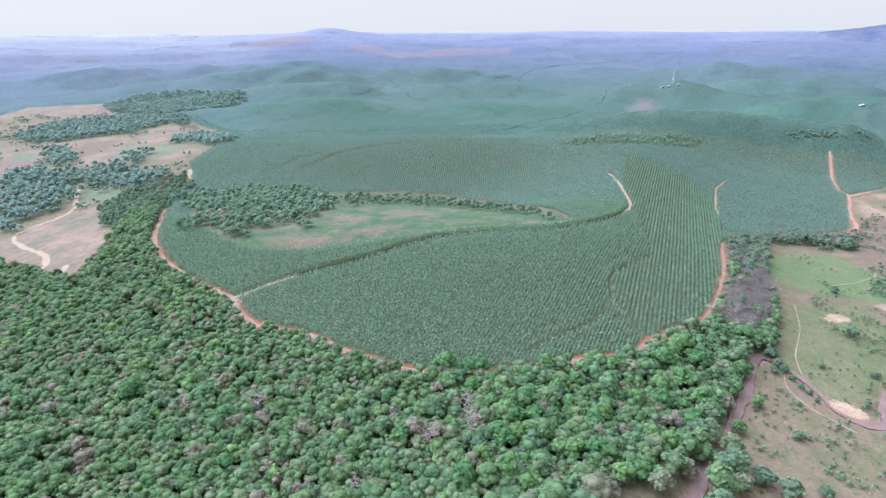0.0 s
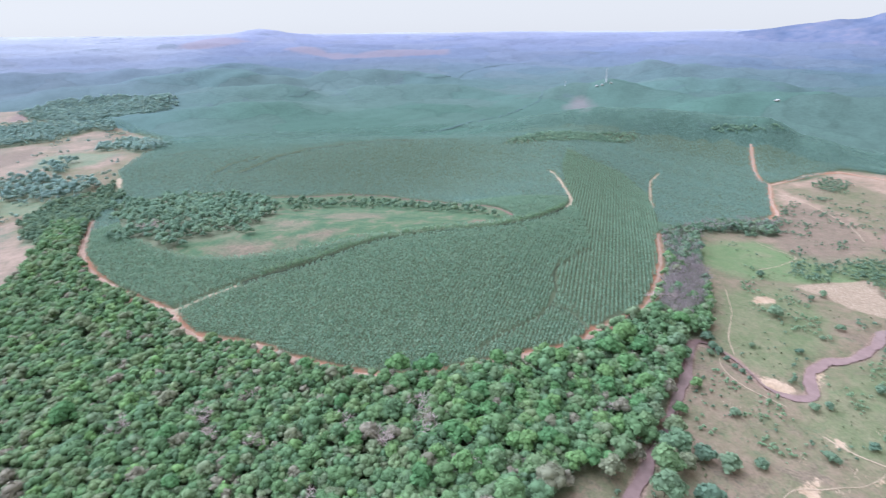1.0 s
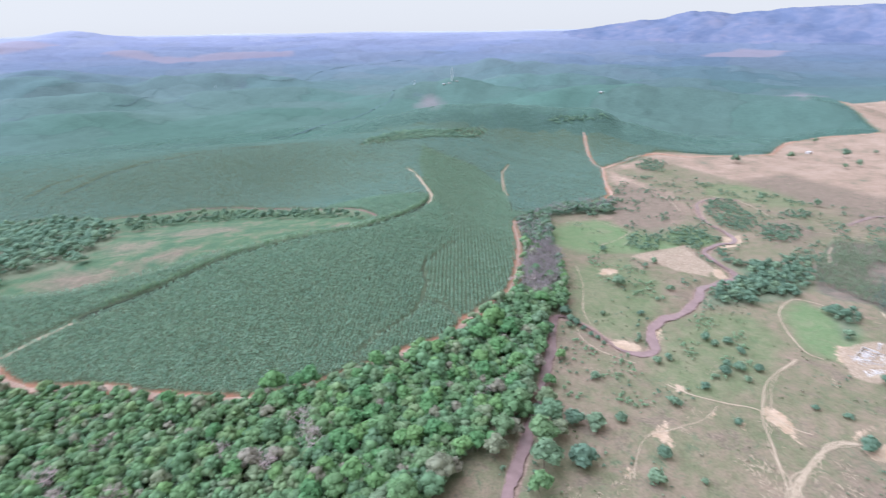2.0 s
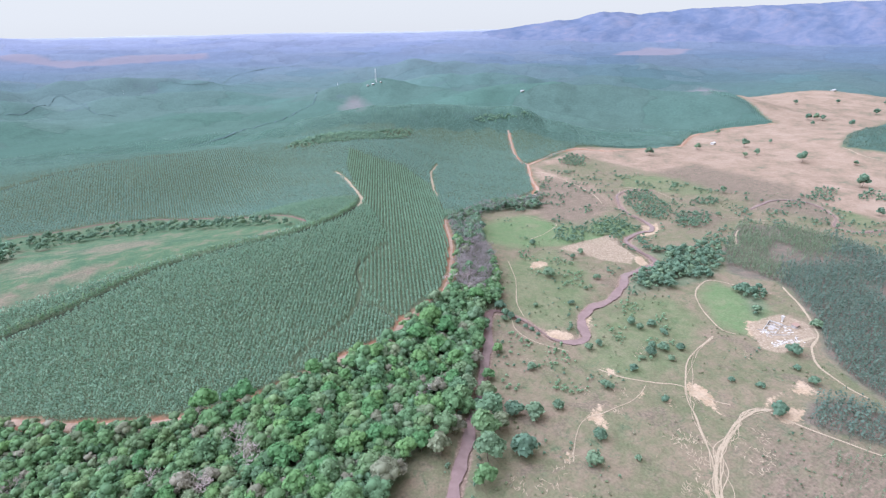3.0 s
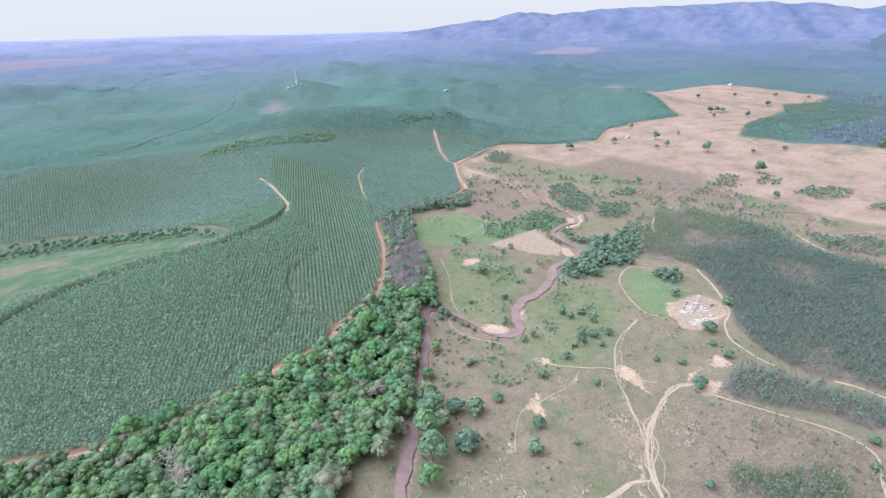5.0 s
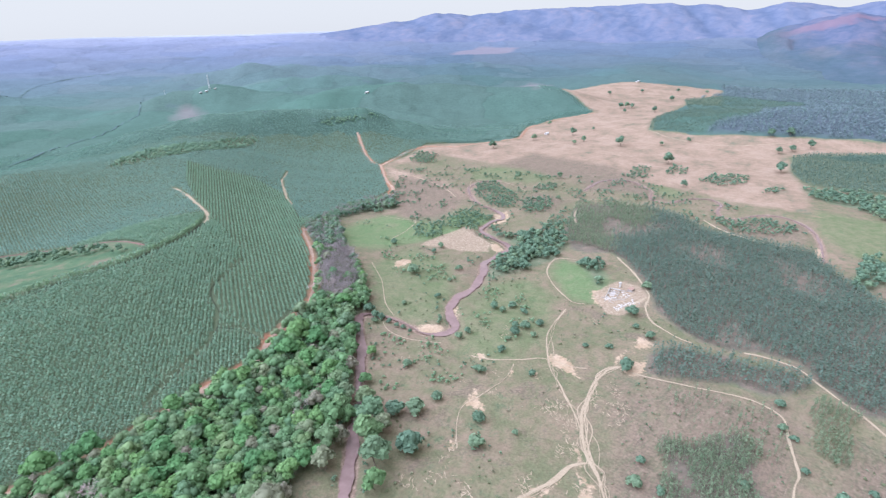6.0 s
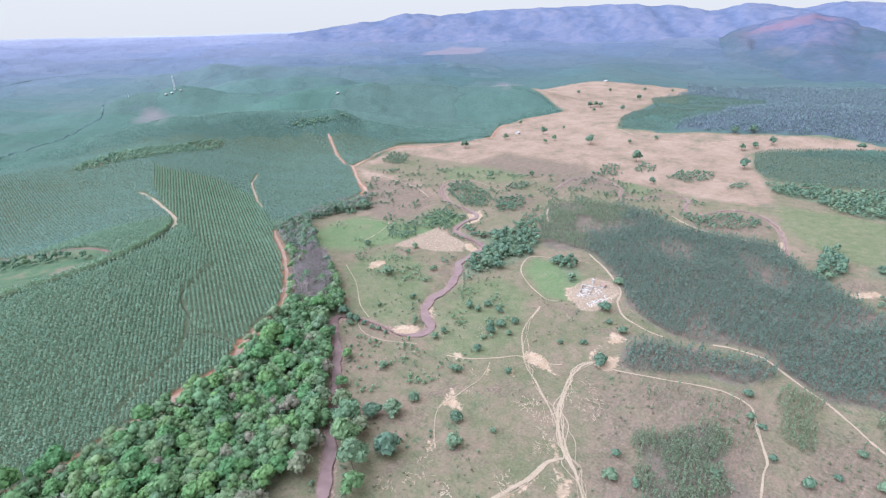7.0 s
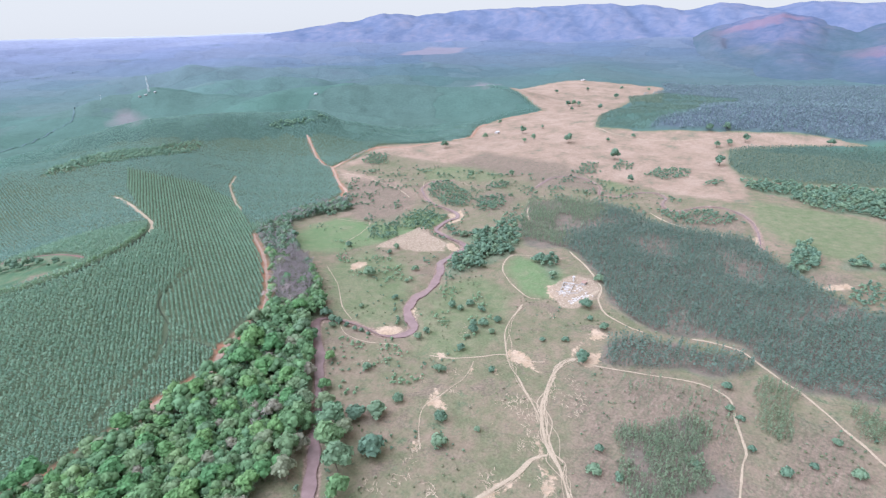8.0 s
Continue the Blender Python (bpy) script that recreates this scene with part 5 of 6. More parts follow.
ok = (seg_distance(x, y, TRACKS["bowl_bank"][1]) > 5) & (rng.uniform(0, 1, len(x)) < 0.75)
x, y = x[ok], y[ok]
scatter_mesh("scrub", LIGHT, rows_of(rng, x, y, 0.5, 0.5, 5), MAT["dusk"], "low scrub along the edge of the hollow", "scrub")

x, y = spread(31, RIGHT_STAND, 2.55, 0.42, 0, 25)
TALL = [sapling(70 + k, 7.8, 1.35, 10, 0.62) for k in range(5)]
ok = off_tracks(x, y, 0.8) & (np.sin(x / 25 + 2 * np.sin(y / 40)) * np.cos(y / 28) < rng.uniform(0.2, 1.3, len(x)))
ok &= most(x, y, [STAND_GAP, STAND_GAP_B]) < rng.normal(-1, 2, len(x))
young = inside_by(x, y, STAND_YOUNG) > rng.normal(0, 6, len(x))
for which, leaves, tall, label in ((~young, "stand", 1.0, "stand of taller dark eucalyptus over reddish litter"), (young, "regrowth", 0.85, "stand of lighter young eucalyptus with bare gaps")):
    q = ok & which
    scatter_mesh("eucalyptus_stand", TALL, rows_of(rng, x[q], y[q], tall, 0.3, 5), MAT[leaves], label, "plantation")
x, y = spread(32, RIGHT_STRIP, 3.3, 0.45, -3)
ok = off_tracks(x, y, 0.8) & ragged(x, y, RIGHT_STRIP, 7)
scatter_mesh("eucalyptus_stand", TALL, rows_of(rng, x[ok], y[ok], 1.1, 0.4, 5), MAT["stand"], "strip of dark eucalyptus beside a dirt track", "plantation")
x, y = planted(33, PLANTATION, 30, 4.5, 4.5, 1080, 1750)
ok = inside_by(x, y, PLANTATION) < 24
scatter_mesh("eucalyptus_stand", TALL, rows_of(rng, x[ok], y[ok], 0.95, 0.2, 5), MAT["hazed_gum"], "edge trees of the plantation beside dry fields", "plantation")
SHOOT = [sapling(170 + k, 6.0, 0.95, 11, 0.42) for k in range(5)]
for ring, seed, gap in ((SCRUB_STAND, 33, 1.7), (SCRUB_STAND_B, 34, 2.0), (SCRUB_STAND_C, 35, 2.0), (SCRUB_THIN, 36, 4.6)):
    x, y = spread(seed, ring, gap, 0.48, -5)
    ok = off_tracks(x, y, 0.8) & ragged(x, y, ring, 9) & (np.sin(x / 9 + np.sin(y / 7)) * np.cos(y / 11) < rng.uniform(0.15, 1.0, len(x)))
    scatter_mesh("eucalyptus_regrowth", SHOOT, rows_of(rng, x[ok], y[ok], 0.95, 0.5, 5), MAT["regrowth"], "uneven young eucalyptus regrowth on dry ground", "plantation")
x, y = spread(36, BLOCK_TWO, 3.6, 0.3, 0, 10)
scatter_mesh("eucalyptus_stand", SMALL, rows_of(rng, x, y, 1.3, 0.2, 4), MAT["stand"], "even block of eucalyptus at the edge of dry fields", "plantation")
x, y = spread(37, BLOCK_FAR, 5.2, 0.5, 0, 10)
ok = (inside_by(x, y, BLOCK_GREEN) < 0) & ragged(x, y, BLOCK_FAR, 40) & ((inside_by(x, y, BLOCK_FAR) < 45) | (rng.uniform(0, 1, len(x)) < 0.85))
x, y = x[ok], y[ok]
THIN = [sapling(270 + k, 9.5, 2.6, 6, 1.35, False) for k in range(6)]
scatter_mesh("grey_woodland", THIN, rows_of(rng, x, y, 1.0, 0.35, 6), MAT["hazed_grey_wood"], "far greyish woodland below the mountains, haze in its leaf colour", "woodland")

x, y = spread(39, BLOCK_GREEN, 4.6, 0.2, 0, 40)
scatter_mesh("eucalyptus_stand", SMALL, rows_of(rng, x, y, 1.3, 0.15, 4), MAT["stand"], "smooth young eucalyptus block jutting into the dry plain", "plantation")

# trees and hedges scattered over the farmland beyond the wood
x, y = spread(42, LEFT_FARM, 8, 0.5)
clump = np.sin(x / 23 + 2 * np.sin(y / 31)) * np.sin(y / 19 + 1.5 * np.sin(x / 37)) + 0.5 * np.sin((x - y) / 11)
ok = (clump > rng.uniform(0.15, 1.3, len(x))) & (most(x, y, [LEFT_FIELD, *MAUVE]) < 2) & ((most(x, y, FARM_FIELDS) < rng.uniform(0, 14, len(x))) | (rng.uniform(0, 1, len(x)) < 0.06)) & off_tracks(x, y, 1)
scatter_mesh("hedgerow_trees", FUZZ, rows_of(rng, x[ok], y[ok], 0.6, 0.55, 6), MAT["hazy"], "scattered farmland trees and hedges", "trees")

# low scrub in loose drifts over the grazed land
GRAZED = [(85, 133), (230, 360), (315, 500), (440, 550), (590, 720), (760, 630), (800, 285), (630, 76), (500, -76), (250, -60), (115, 57)]
x, y = spread(43, GRAZED, 6.5, 0.5)
drift = np.sin(x / 29 + 1.6 * np.sin(y / 37)) * np.sin(y / 33 + 1.2 * np.cos(x / 41)) + rng.normal(0, 0.16, len(x))
ok = (drift > 0.93) & off_tracks(x, y, 1.5) & (most(x, y, [RIGHT_STAND, FOREST, SANDY_FIELD, RUIN_YARD, GULLY_FIELD, *BARE]) < 0)
scatter_mesh("scrub", LIGHT, rows_of(rng, x[ok], y[ok], 0.17, 0.5, 5), MAT["dusk"], "loose drifts of low green scrub on pasture", "scrub")

# mixed low shrubs strewn over the flood plain
FLOOD_PLAIN = [(590, 733), (688, 691), (730, 519), (781, 349), (756, 235), (689, 106), (650, 205), (630, 380), (454, 281), (353, 296), (390, 383), (414, 472), (470, 567)]
x, y = spread(47, FLOOD_PLAIN, 5.2, 0.5)
thick = np.sin(x / 15 + 1.8 * np.sin(y / 23)) * np.sin(y / 13 + 1.4 * np.sin(x / 19)) + rng.normal(0, 0.3, len(x))
ok = (thick > 0.42) & off_tracks(x, y, 0.8) & (seg_distance(x, y, BROOK_LINE) > 3) & (most(x, y, [FOREST, SANDY_FIELD, PLAIN, *BARE]) < 0)
scatter_mesh("scrub", LIGHT, rows_of(rng, x[ok], y[ok], 0.26, 0.6, 5), MAT["dusk"], "mixed low shrubs strewn over the flood plain", "scrub")

# leafy low shrubs and weeds on the river meadows
for seed, ring in ((51, [(218.7, 292.7), (245.2, 264.4), (243.6, 222.6), (209.5, 202.8), (188.0, 228.4), (160.6, 223.5)]), (52, [(353, 296), (355, 258), (312, 207), (279, 219), (292, 265), (263, 250), (284, 277)]), (53, [(360, 470), (346, 407), (362, 341), (309, 307), (297, 353), (306, 396)])):
    x, y = spread(seed, ring, 3.6, 0.5)
    ok = (np.sin(x / 9 + 1.5 * np.sin(y / 12)) * np.cos(y / 10) + rng.normal(0, 0.3, len(x)) > 0.4) & off_tracks(x, y, 0.8)
    scatter_mesh("scrub", LIGHT, rows_of(rng, x[ok], y[ok], 0.2, 0.6, 5), MAT["pale_shrub"], "light green low shrubs on the river meadow", "scrub")

# stunted shrubs on the dry slope
for seed, ring in ((48, [(300.4, 143.6), (308.0, 121.4), (338.7, 41.8), (254.8, 14.3), (198.2, 86.4), (249.7, 105.4)]), (49, [(333.9, 30.7), (358.1, 0.4), (320.5, -37.3), (297.4, -38.4), (254.8, 14.3)])):
    x, y = spread(seed, ring, 4.4, 0.5)
    ok = (rng.uniform(0, 1, len(x)) < 0.3) & off_tracks(x, y, 0.8)
    scatter_mesh("scrub", FUZZ, rows_of(rng, x[ok], y[ok], 0.14, 0.6, 6), MAT["regrowth"], "stunted shrubs on a dry slope", "scrub")

# brush on the flood plain
for k, ring in enumerate(BRUSH):
    x, y = spread(460 + k, ring, 4.2, 0.5, -3)
    ok = ragged(x, y, ring, 7) & off_tracks(x, y, 0.6) & (rng.uniform(0, 1, len(x)) < 0.85)
    scatter_mesh("scrub", FUZZ, rows_of(rng, x[ok], y[ok], 0.4, 0.55, 6), MAT["dusk"], "patch of mixed green brush on the flood plain", "scrub")

# lush scrub along the river banks
line = np.array(RIVER_LINE)
r = np.random.default_rng(44)
pick = line[r.integers(0, len(line), 800)]
away = r.normal(0, 1, (800, 2))
q = pick + away / np.linalg.norm(away, axis=1)[:, None] * r.uniform(6, 15, (800, 1))
x, y = q[:, 0], q[:, 1]
ok = (np.sin(x / 13 + 1.3 * np.sin(y / 17)) * np.cos(y / 15) > r.uniform(-0.15, 0.6, len(x))) & off_tracks(x, y, 0.6) & (most(x, y, [FOREST, SANDY_FIELD, *BARE]) < 0)
scatter_mesh("scrub", LIGHT, rows_of(r, x[ok], y[ok], 0.22, 0.65, 5), MAT["dusk"], "leafy green scrub along muddy river banks", "scrub")

# tufts and weeds over the grazed land
TUFT = [crown(500 + k, 0.8, 0.6, 2, 5, 0.4, False) for k in range(4)]
x, y = spread(41, GRAZED, 5.5, 0.5)
lumpy = np.sin(x / 17 + np.sin(y / 27) * 2) * np.sin(y / 21 + np.cos(x / 32)) + rng.normal(0, 0.4, len(x))
ok = (lumpy > 0.85) & off_tracks(x, y, 0.4) & (most(x, y, [RIGHT_STAND, FOREST, SANDY_FIELD, RUIN_YARD, GULLY_FIELD, *BARE]) < 0)
scatter_mesh("grass_tufts", TUFT, rows_of(rng, x[ok], y[ok], 1.0, 0.6, 4), MAT["tuft"], "clumps of coarse grass and weeds", "grass")


# worn scars and braided ruts in the pasture
def scar(x, y, length, seed):
    """One short ragged scratch of bare soil, thin at both ends."""
    r = np.random.default_rng(seed)
    turn = r.normal(0.9, 0.7) + (3.14 if seed % 2 else 0)
    x, y = x + r.normal(0, length * 0.32), y + r.normal(0, length * 0.32)
    pts = [(x, y)]
    for _ in range(3):
        turn += r.normal(0, 0.35)
        pts.append((pts[-1][0] + math.cos(turn) * length * 0.17, pts[-1][1] + math.sin(turn) * length * 0.17))
    p = np.array(smooth_line(pts, 0.9))
    d = np.gradient(p, axis=0)
    d /= np.linalg.norm(d, axis=1)[:, None] + 1e-9
    side = np.stack([-d[:, 1], d[:, 0]], -1)
    w = r.uniform(0.12, 0.34) * (0.5 + np.abs(r.normal(0, 0.5, len(p)))) * np.sin(np.linspace(0.2, 2.95, len(p)))
    rows = [p + side * (q * w)[:, None] for q in (-1, 0, 1)]
    co = np.stack([np.column_stack([k, land(k[:, 0], k[:, 1]) + 0.16]) for k in rows], 1).reshape(-1, 3)
    quads = grid_quads(len(p), 3)
    return co, np.concatenate([quads[:, :3], quads[:, [0, 2, 3]]])


co, tr = join([scar(a, b, s, 20 * k + n) for k, (a, b, s) in enumerate(SCARS_A + SCARS_B) for n in range(8)])
tagged(mesh_object("bare_scars", co, tr, MAT["dirt"], smooth=True), "pale bare soil scars worn into the pasture", "bare soil", kind="stuff")
for k, name in enumerate(("pasture_main", "pasture_main", "pasture_main", "pasture_main", "pasture_main", "pasture_west", "pasture_main_b", "pasture_main_b", "bottom_path", "bottom_path", "pasture_main", "pasture_main_b", "pasture_west", "pasture_main_b")):
    r = np.random.default_rng(70 + k)
    w, line, kind = TRACKS[name]
    off = [(a + r.normal(0, 2.1), b + r.normal(0, 2.1)) for a, b in line]
    ribbon("dirt_track", off, 0.22, 0.2, MAT["dirt"], "thin braided wheel rut in dry pasture", "track", 0.5)
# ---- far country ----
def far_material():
    m = Mat("hazed_far_country", 1.0, 0.0)
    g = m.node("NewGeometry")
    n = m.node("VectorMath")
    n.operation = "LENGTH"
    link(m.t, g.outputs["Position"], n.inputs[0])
    # haze painted into the colour: bluer and paler away from the eye
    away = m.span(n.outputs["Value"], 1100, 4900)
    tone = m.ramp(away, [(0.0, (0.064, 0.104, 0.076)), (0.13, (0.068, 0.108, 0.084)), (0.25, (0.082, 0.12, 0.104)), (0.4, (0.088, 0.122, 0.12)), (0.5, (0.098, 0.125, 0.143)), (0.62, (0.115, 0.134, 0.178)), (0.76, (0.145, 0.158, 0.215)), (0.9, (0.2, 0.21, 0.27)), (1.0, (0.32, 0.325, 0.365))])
    # left woods paler, right woods darker, each with haze ramped by distance
    tone = m.mix(m.span(m.attr("left_wood_haze"), 0, 1, 0.0, 0.65), tone, m.ramp(away, [(0.0, (0.08, 0.118, 0.102)), (0.3, (0.098, 0.13, 0.132)), (0.5, (0.135, 0.153, 0.188)), (0.62, (0.17, 0.184, 0.226)), (0.75, (0.25, 0.262, 0.295)), (0.88, (0.31, 0.318, 0.352)), (1.0, (0.34, 0.345, 0.37))]))
    tone = m.mix(m.span(m.attr("right_wood_haze"), 0, 1, 0.0, 0.75), tone, m.ramp(away, [(0.0, (0.064, 0.104, 0.076)), (0.22, (0.064, 0.098, 0.086)), (0.4, (0.066, 0.094, 0.1)), (0.6, (0.078, 0.1, 0.13)), (0.8, (0.115, 0.13, 0.178)), (1.0, (0.2, 0.21, 0.26))]))
    # compartments of different age with firebreaks between them
    warp = m.node("VectorMath")
    warp.operation = "MULTIPLY_ADD"
    wave = m.node("TexNoise", Scale=1 / 170.0, Detail=2.0)
    link(m.t, g.outputs["Position"], wave.inputs["Vector"])
    link(m.t, wave.outputs["Color"], warp.inputs[0])
    warp.inputs[1].default_value = (260, 260, 0)
    link(m.t, g.outputs["Position"], warp.inputs[2])
    cell, gap = m.node("TexVoronoi", Scale=1 / 230.0), m.node("TexVoronoi", Scale=1 / 230.0)
    gap.feature = "DISTANCE_TO_EDGE"
    for v in (cell, gap):
        v.voronoi_dimensions = "2D"
        link(m.t, warp.outputs["Vector"], v.inputs["Vector"])
    age = m.node("SeparateColor")
    link(m.t, cell.outputs["Color"], age.inputs["Color"])
    lane = m.span(gap.outputs["Distance"], 0.008, 0.03, 0.9, 1.0)
    v = m.maths("MULTIPLY", m.maths("MULTIPLY", m.span(age.outputs["Red"], 0, 1, 0.95, 1.06), lane), m.span(m.noise(6, 4, 0.7), 0.32, 0.68, 0.86, 1.12))
    v = m.maths("MULTIPLY", v, m.span(m.noise(45, 4, 0.6), 0.35, 0.65, 0.95, 1.06))
    h = m.node("HueSaturation")
    link(m.t, tone, h.inputs["Color"])
    link(m.t, v, h.inputs["Value"])
    link(m.t, m.span(age.outputs["Green"], 0, 1, 0.9, 1.12), h.inputs["Saturation"])
    wood = m.mix(m.span(m.noise(300, 5, 0.7, 0.5), 0.60, 0.66), h.outputs["Color"], m.mix(0.4, h.outputs["Color"], (0.08, 0.10, 0.11)))
    wood = m.mix(m.span(m.attr("grey"), -10, 20), wood, m.ramp(m.noise(9, 5, 0.7), [(0.35, (0.06, 0.074, 0.084)), (0.65, (0.082, 0.096, 0.106))]))
    edge = m.maths("ADD", m.attr("field"), m.maths("MULTIPLY", m.maths("SUBTRACT", m.noise(60, 5), 0.5), 60))
    m.colour(m.mix(m.span(edge, -20, 20, 0.0, 0.5), wood, (0.21, 0.165, 0.17)))
    m.b.inputs["Sheen Weight"].default_value, m.b.inputs["Sheen Roughness"].default_value = 0.02, 0.45
    m.bump(m.noise(7, 3, 0.6), 0.4, 2.0)
    return m.m


# crests: bearing and height over the plain
RANGE = [
    (38.9, 55),
    (42.4, 95),
    (44.7, 129),
    (47.6, 103),
    (51.2, 126),
    (54.0, 138),
    (58.3, 144),
    (60.7, 153),
    (66.1, 152),
    (69.7, 125),
    (72.6, 90),
    (75.3, 131),
    (77.5, 109),
    (79.7, 95),
    (82.4, 123),
    (84.7, 96),
    (87.2, 81),
]
FOOTHILLS = [
    (65.5, -123),
    (68.0, -84),
    (71.0, -31),
    (73.1, 1),
    (74.7, 22),
    (76.8, 55),
    (78.7, 74),
    (80.4, 95),
    (82.0, 69),
    (83.9, 26),
    (85.9, 14),
    (87.5, 30),
    (89.9, 36),
]
LOW_HILLS = [
    (77.8, -9),
    (79.5, 18),
    (82.4, 29),
    (84.8, 18),
    (86.7, 37),
    (88.0, 52),
    (90.4, 61),
]
FAN = [(2894, 880), (3205, 914), (3208, 832), (2818, 654), (2774, 737)]
FANS = [[(3040, 688), (3263, 666), (3058, 559), (2913, 584)], [(3447, 1656), (3681, 1630), (3297, 1339), (3104, 1332), (3106, 1470)]]
FANS.append(FAN)
STREAKS = [[(3311, 1270), (3708, 1177), (3590, 952), (3615, 814), (3846, 750), (3952, 627), (3952, 538), (3608, 617), (3541, 737), (3452, 882), (3400, 1075)], [(3170, 312), (3413, 228), (3130, 115), (2925, 100), (2946, 188)]]
CLIFF = [(3220, 911), (3482, 964), (3470, 910), (3311, 800), (3173, 774)]


def crest_lift(crest, x, y, dist, deep):
    """A long ridge at a distance, its crest line rising and falling with the bearing."""
    r, bearing = np.hypot(x, y), np.degrees(np.arctan2(x, y))
    at = [q[0] for q in crest]
    tops = np.interp(bearing, [at[0] - 7, *at, at[-1] + 6, at[-1] + 30], [0, *[q[1] for q in crest], crest[-1][1] * (at[-1] > 60), crest[-1][1] * (at[-1] > 60)])
    return np.maximum(tops, 0) * np.exp(-((r - dist) / np.where(r < dist, deep, deep * 0.8)) ** 2)


def rough_top(x, y):
    """Crowns and gaps of the canopy, uneven over some tens of metres."""
    return 0.16 * (np.sin(x / 7.3 + 2 * np.sin(y / 13)) + np.sin(y / 8.1 + 2 * np.sin(x / 17)))


def canopy_rise(x, y):
    """How high the closed canopy stands over the ground far off."""
    r = np.hypot(x, y)
    open_land = most(x, y, [PLAIN, LEFT_FARM, *FARM_FIELDS])
    grown = 5.2 * step(0, 14, -open_land - 5) * step(1080, 1180, r)
    return grown * (1 + 0.3 * np.sin(x / 21) * np.cos(y / 25)) - 1.5 + grown * rough_top(x, y) - 14 * step(4, 16, np.maximum(crest_lift(FOOTHILLS, x, y, 3900, 720), crest_lift(LOW_HILLS, x, y, 3000, 420)))


def canopy_top(x, y):
    return height(x, y) + canopy_rise(x, y)


ang = np.radians(np.concatenate([np.arange(-48, 104, 0.4), np.arange(104, 312.1, 4)]))
rad = np.concatenate([np.arange(1060, 2900, 19), np.linspace(2925, 4860, 60)])
RR, AN = np.meshgrid(rad, ang)
FX, FY = RR * np.sin(AN), RR * np.cos(AN)
far_woods = mesh_object("far_woods", np.stack([FX, FY, canopy_top(FX, FY)], -1).reshape(-1, 3), grid_quads(len(ang), len(rad)), far_material(), smooth=True, extra={"field": most(FX, FY, FAR_FIELDS).ravel(), "left_wood_haze": step(11, 24, -np.degrees(np.arctan2(FX, FY))).ravel(), "right_wood_haze": step(24, 46, np.degrees(np.arctan2(FX, FY))).ravel(), "grey": np.minimum(inside_by(FX, FY, BLOCK_FAR), -inside_by(FX, FY, BLOCK_GREEN)).ravel()})
tagged(far_woods, "wooded country rolling to the horizon, distance haze in its colours", "backdrop", kind="structure")
# dark strips laid over the canopy in place of cut lanes
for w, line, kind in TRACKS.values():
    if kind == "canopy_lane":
        ribbon("dirt_track", line, w, 1.2, MAT[kind], "dark firebreak strip over far plantation canopy, haze in its colour", "track", 0.3, canopy_top)

def folds(x, y, size):
    """Spurs and gullies running down a slope towards the plain."""
    r, u = np.hypot(x, y), np.arctan2(x, y) * 4000
    a = np.abs(np.sin(u / size + 1.1 * np.sin(r / (1.9 * size)) + 0.8 * np.sin(u / (2.3 * size))))
    b = np.abs(np.sin(u / (0.41 * size) + 1.3 * np.sin(r / (1.1 * size) + u / (3 * size))))
    c = np.abs(np.sin(u / (0.17 * size) + 1.5 * np.sin(r / (0.5 * size))))
    return 0.55 * a + 0.3 * b + 0.15 * c


def range_material(name, stops, red, patches):
    m = Mat(name, 1.0, 0.0)
    # relief shading put into the colour: gullies darker, spurs lighter
    blend = m.maths("ADD", m.maths("MULTIPLY", m.noise(90, 7, 0.75, 0.5), 0.8), m.maths("MULTIPLY", m.attr("spur"), 0.2))
    c = m.ramp(blend, stops)
    c = m.mix(m.span(m.noise(260, 5, 0.7, 0.3), 0.64, 0.78, 0.0, 0.5), c, red)
    if patches:
        edge = m.maths("ADD", m.attr("bald"), m.maths("MULTIPLY", m.maths("SUBTRACT", m.noise(55, 6, 0.7), 0.5), 110))
        c = m.mix(m.span(edge, -20, 20, 0.0, 0.5), c, (0.2, 0.158, 0.165))
        rocky = m.maths("ADD", m.attr("rocky"), m.maths("MULTIPLY", m.maths("SUBTRACT", m.noise(40, 6, 0.7), 0.5), 80))
        c = m.mix(m.span(rocky, -10, 10, 0.0, 0.85), c, m.ramp(m.noise(18, 6, 0.75, 1.5), [(0.4, (0.105, 0.092, 0.125)), (0.55, (0.135, 0.115, 0.145)), (0.68, (0.185, 0.16, 0.18))]))
        streak = m.maths("ADD", m.attr("streak"), m.maths("MULTIPLY", m.maths("SUBTRACT", m.noise(70, 6, 0.7), 0.5), 130))
        c = m.mix(m.span(streak, -20, 25, 0.0, 0.6), c, red)
        crest = m.maths("ADD", m.attr("crest"), m.maths("MULTIPLY", m.maths("SUBTRACT", m.noise(60, 5), 0.5), 0.9))
        c = m.mix(m.span(crest, 0.8, 1.15, 0.0, 0.45), c, red)
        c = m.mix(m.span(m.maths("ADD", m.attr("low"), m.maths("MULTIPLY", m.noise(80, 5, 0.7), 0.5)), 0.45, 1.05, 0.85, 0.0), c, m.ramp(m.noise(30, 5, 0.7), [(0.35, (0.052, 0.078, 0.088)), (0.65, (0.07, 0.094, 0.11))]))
    return m.colour(c).m


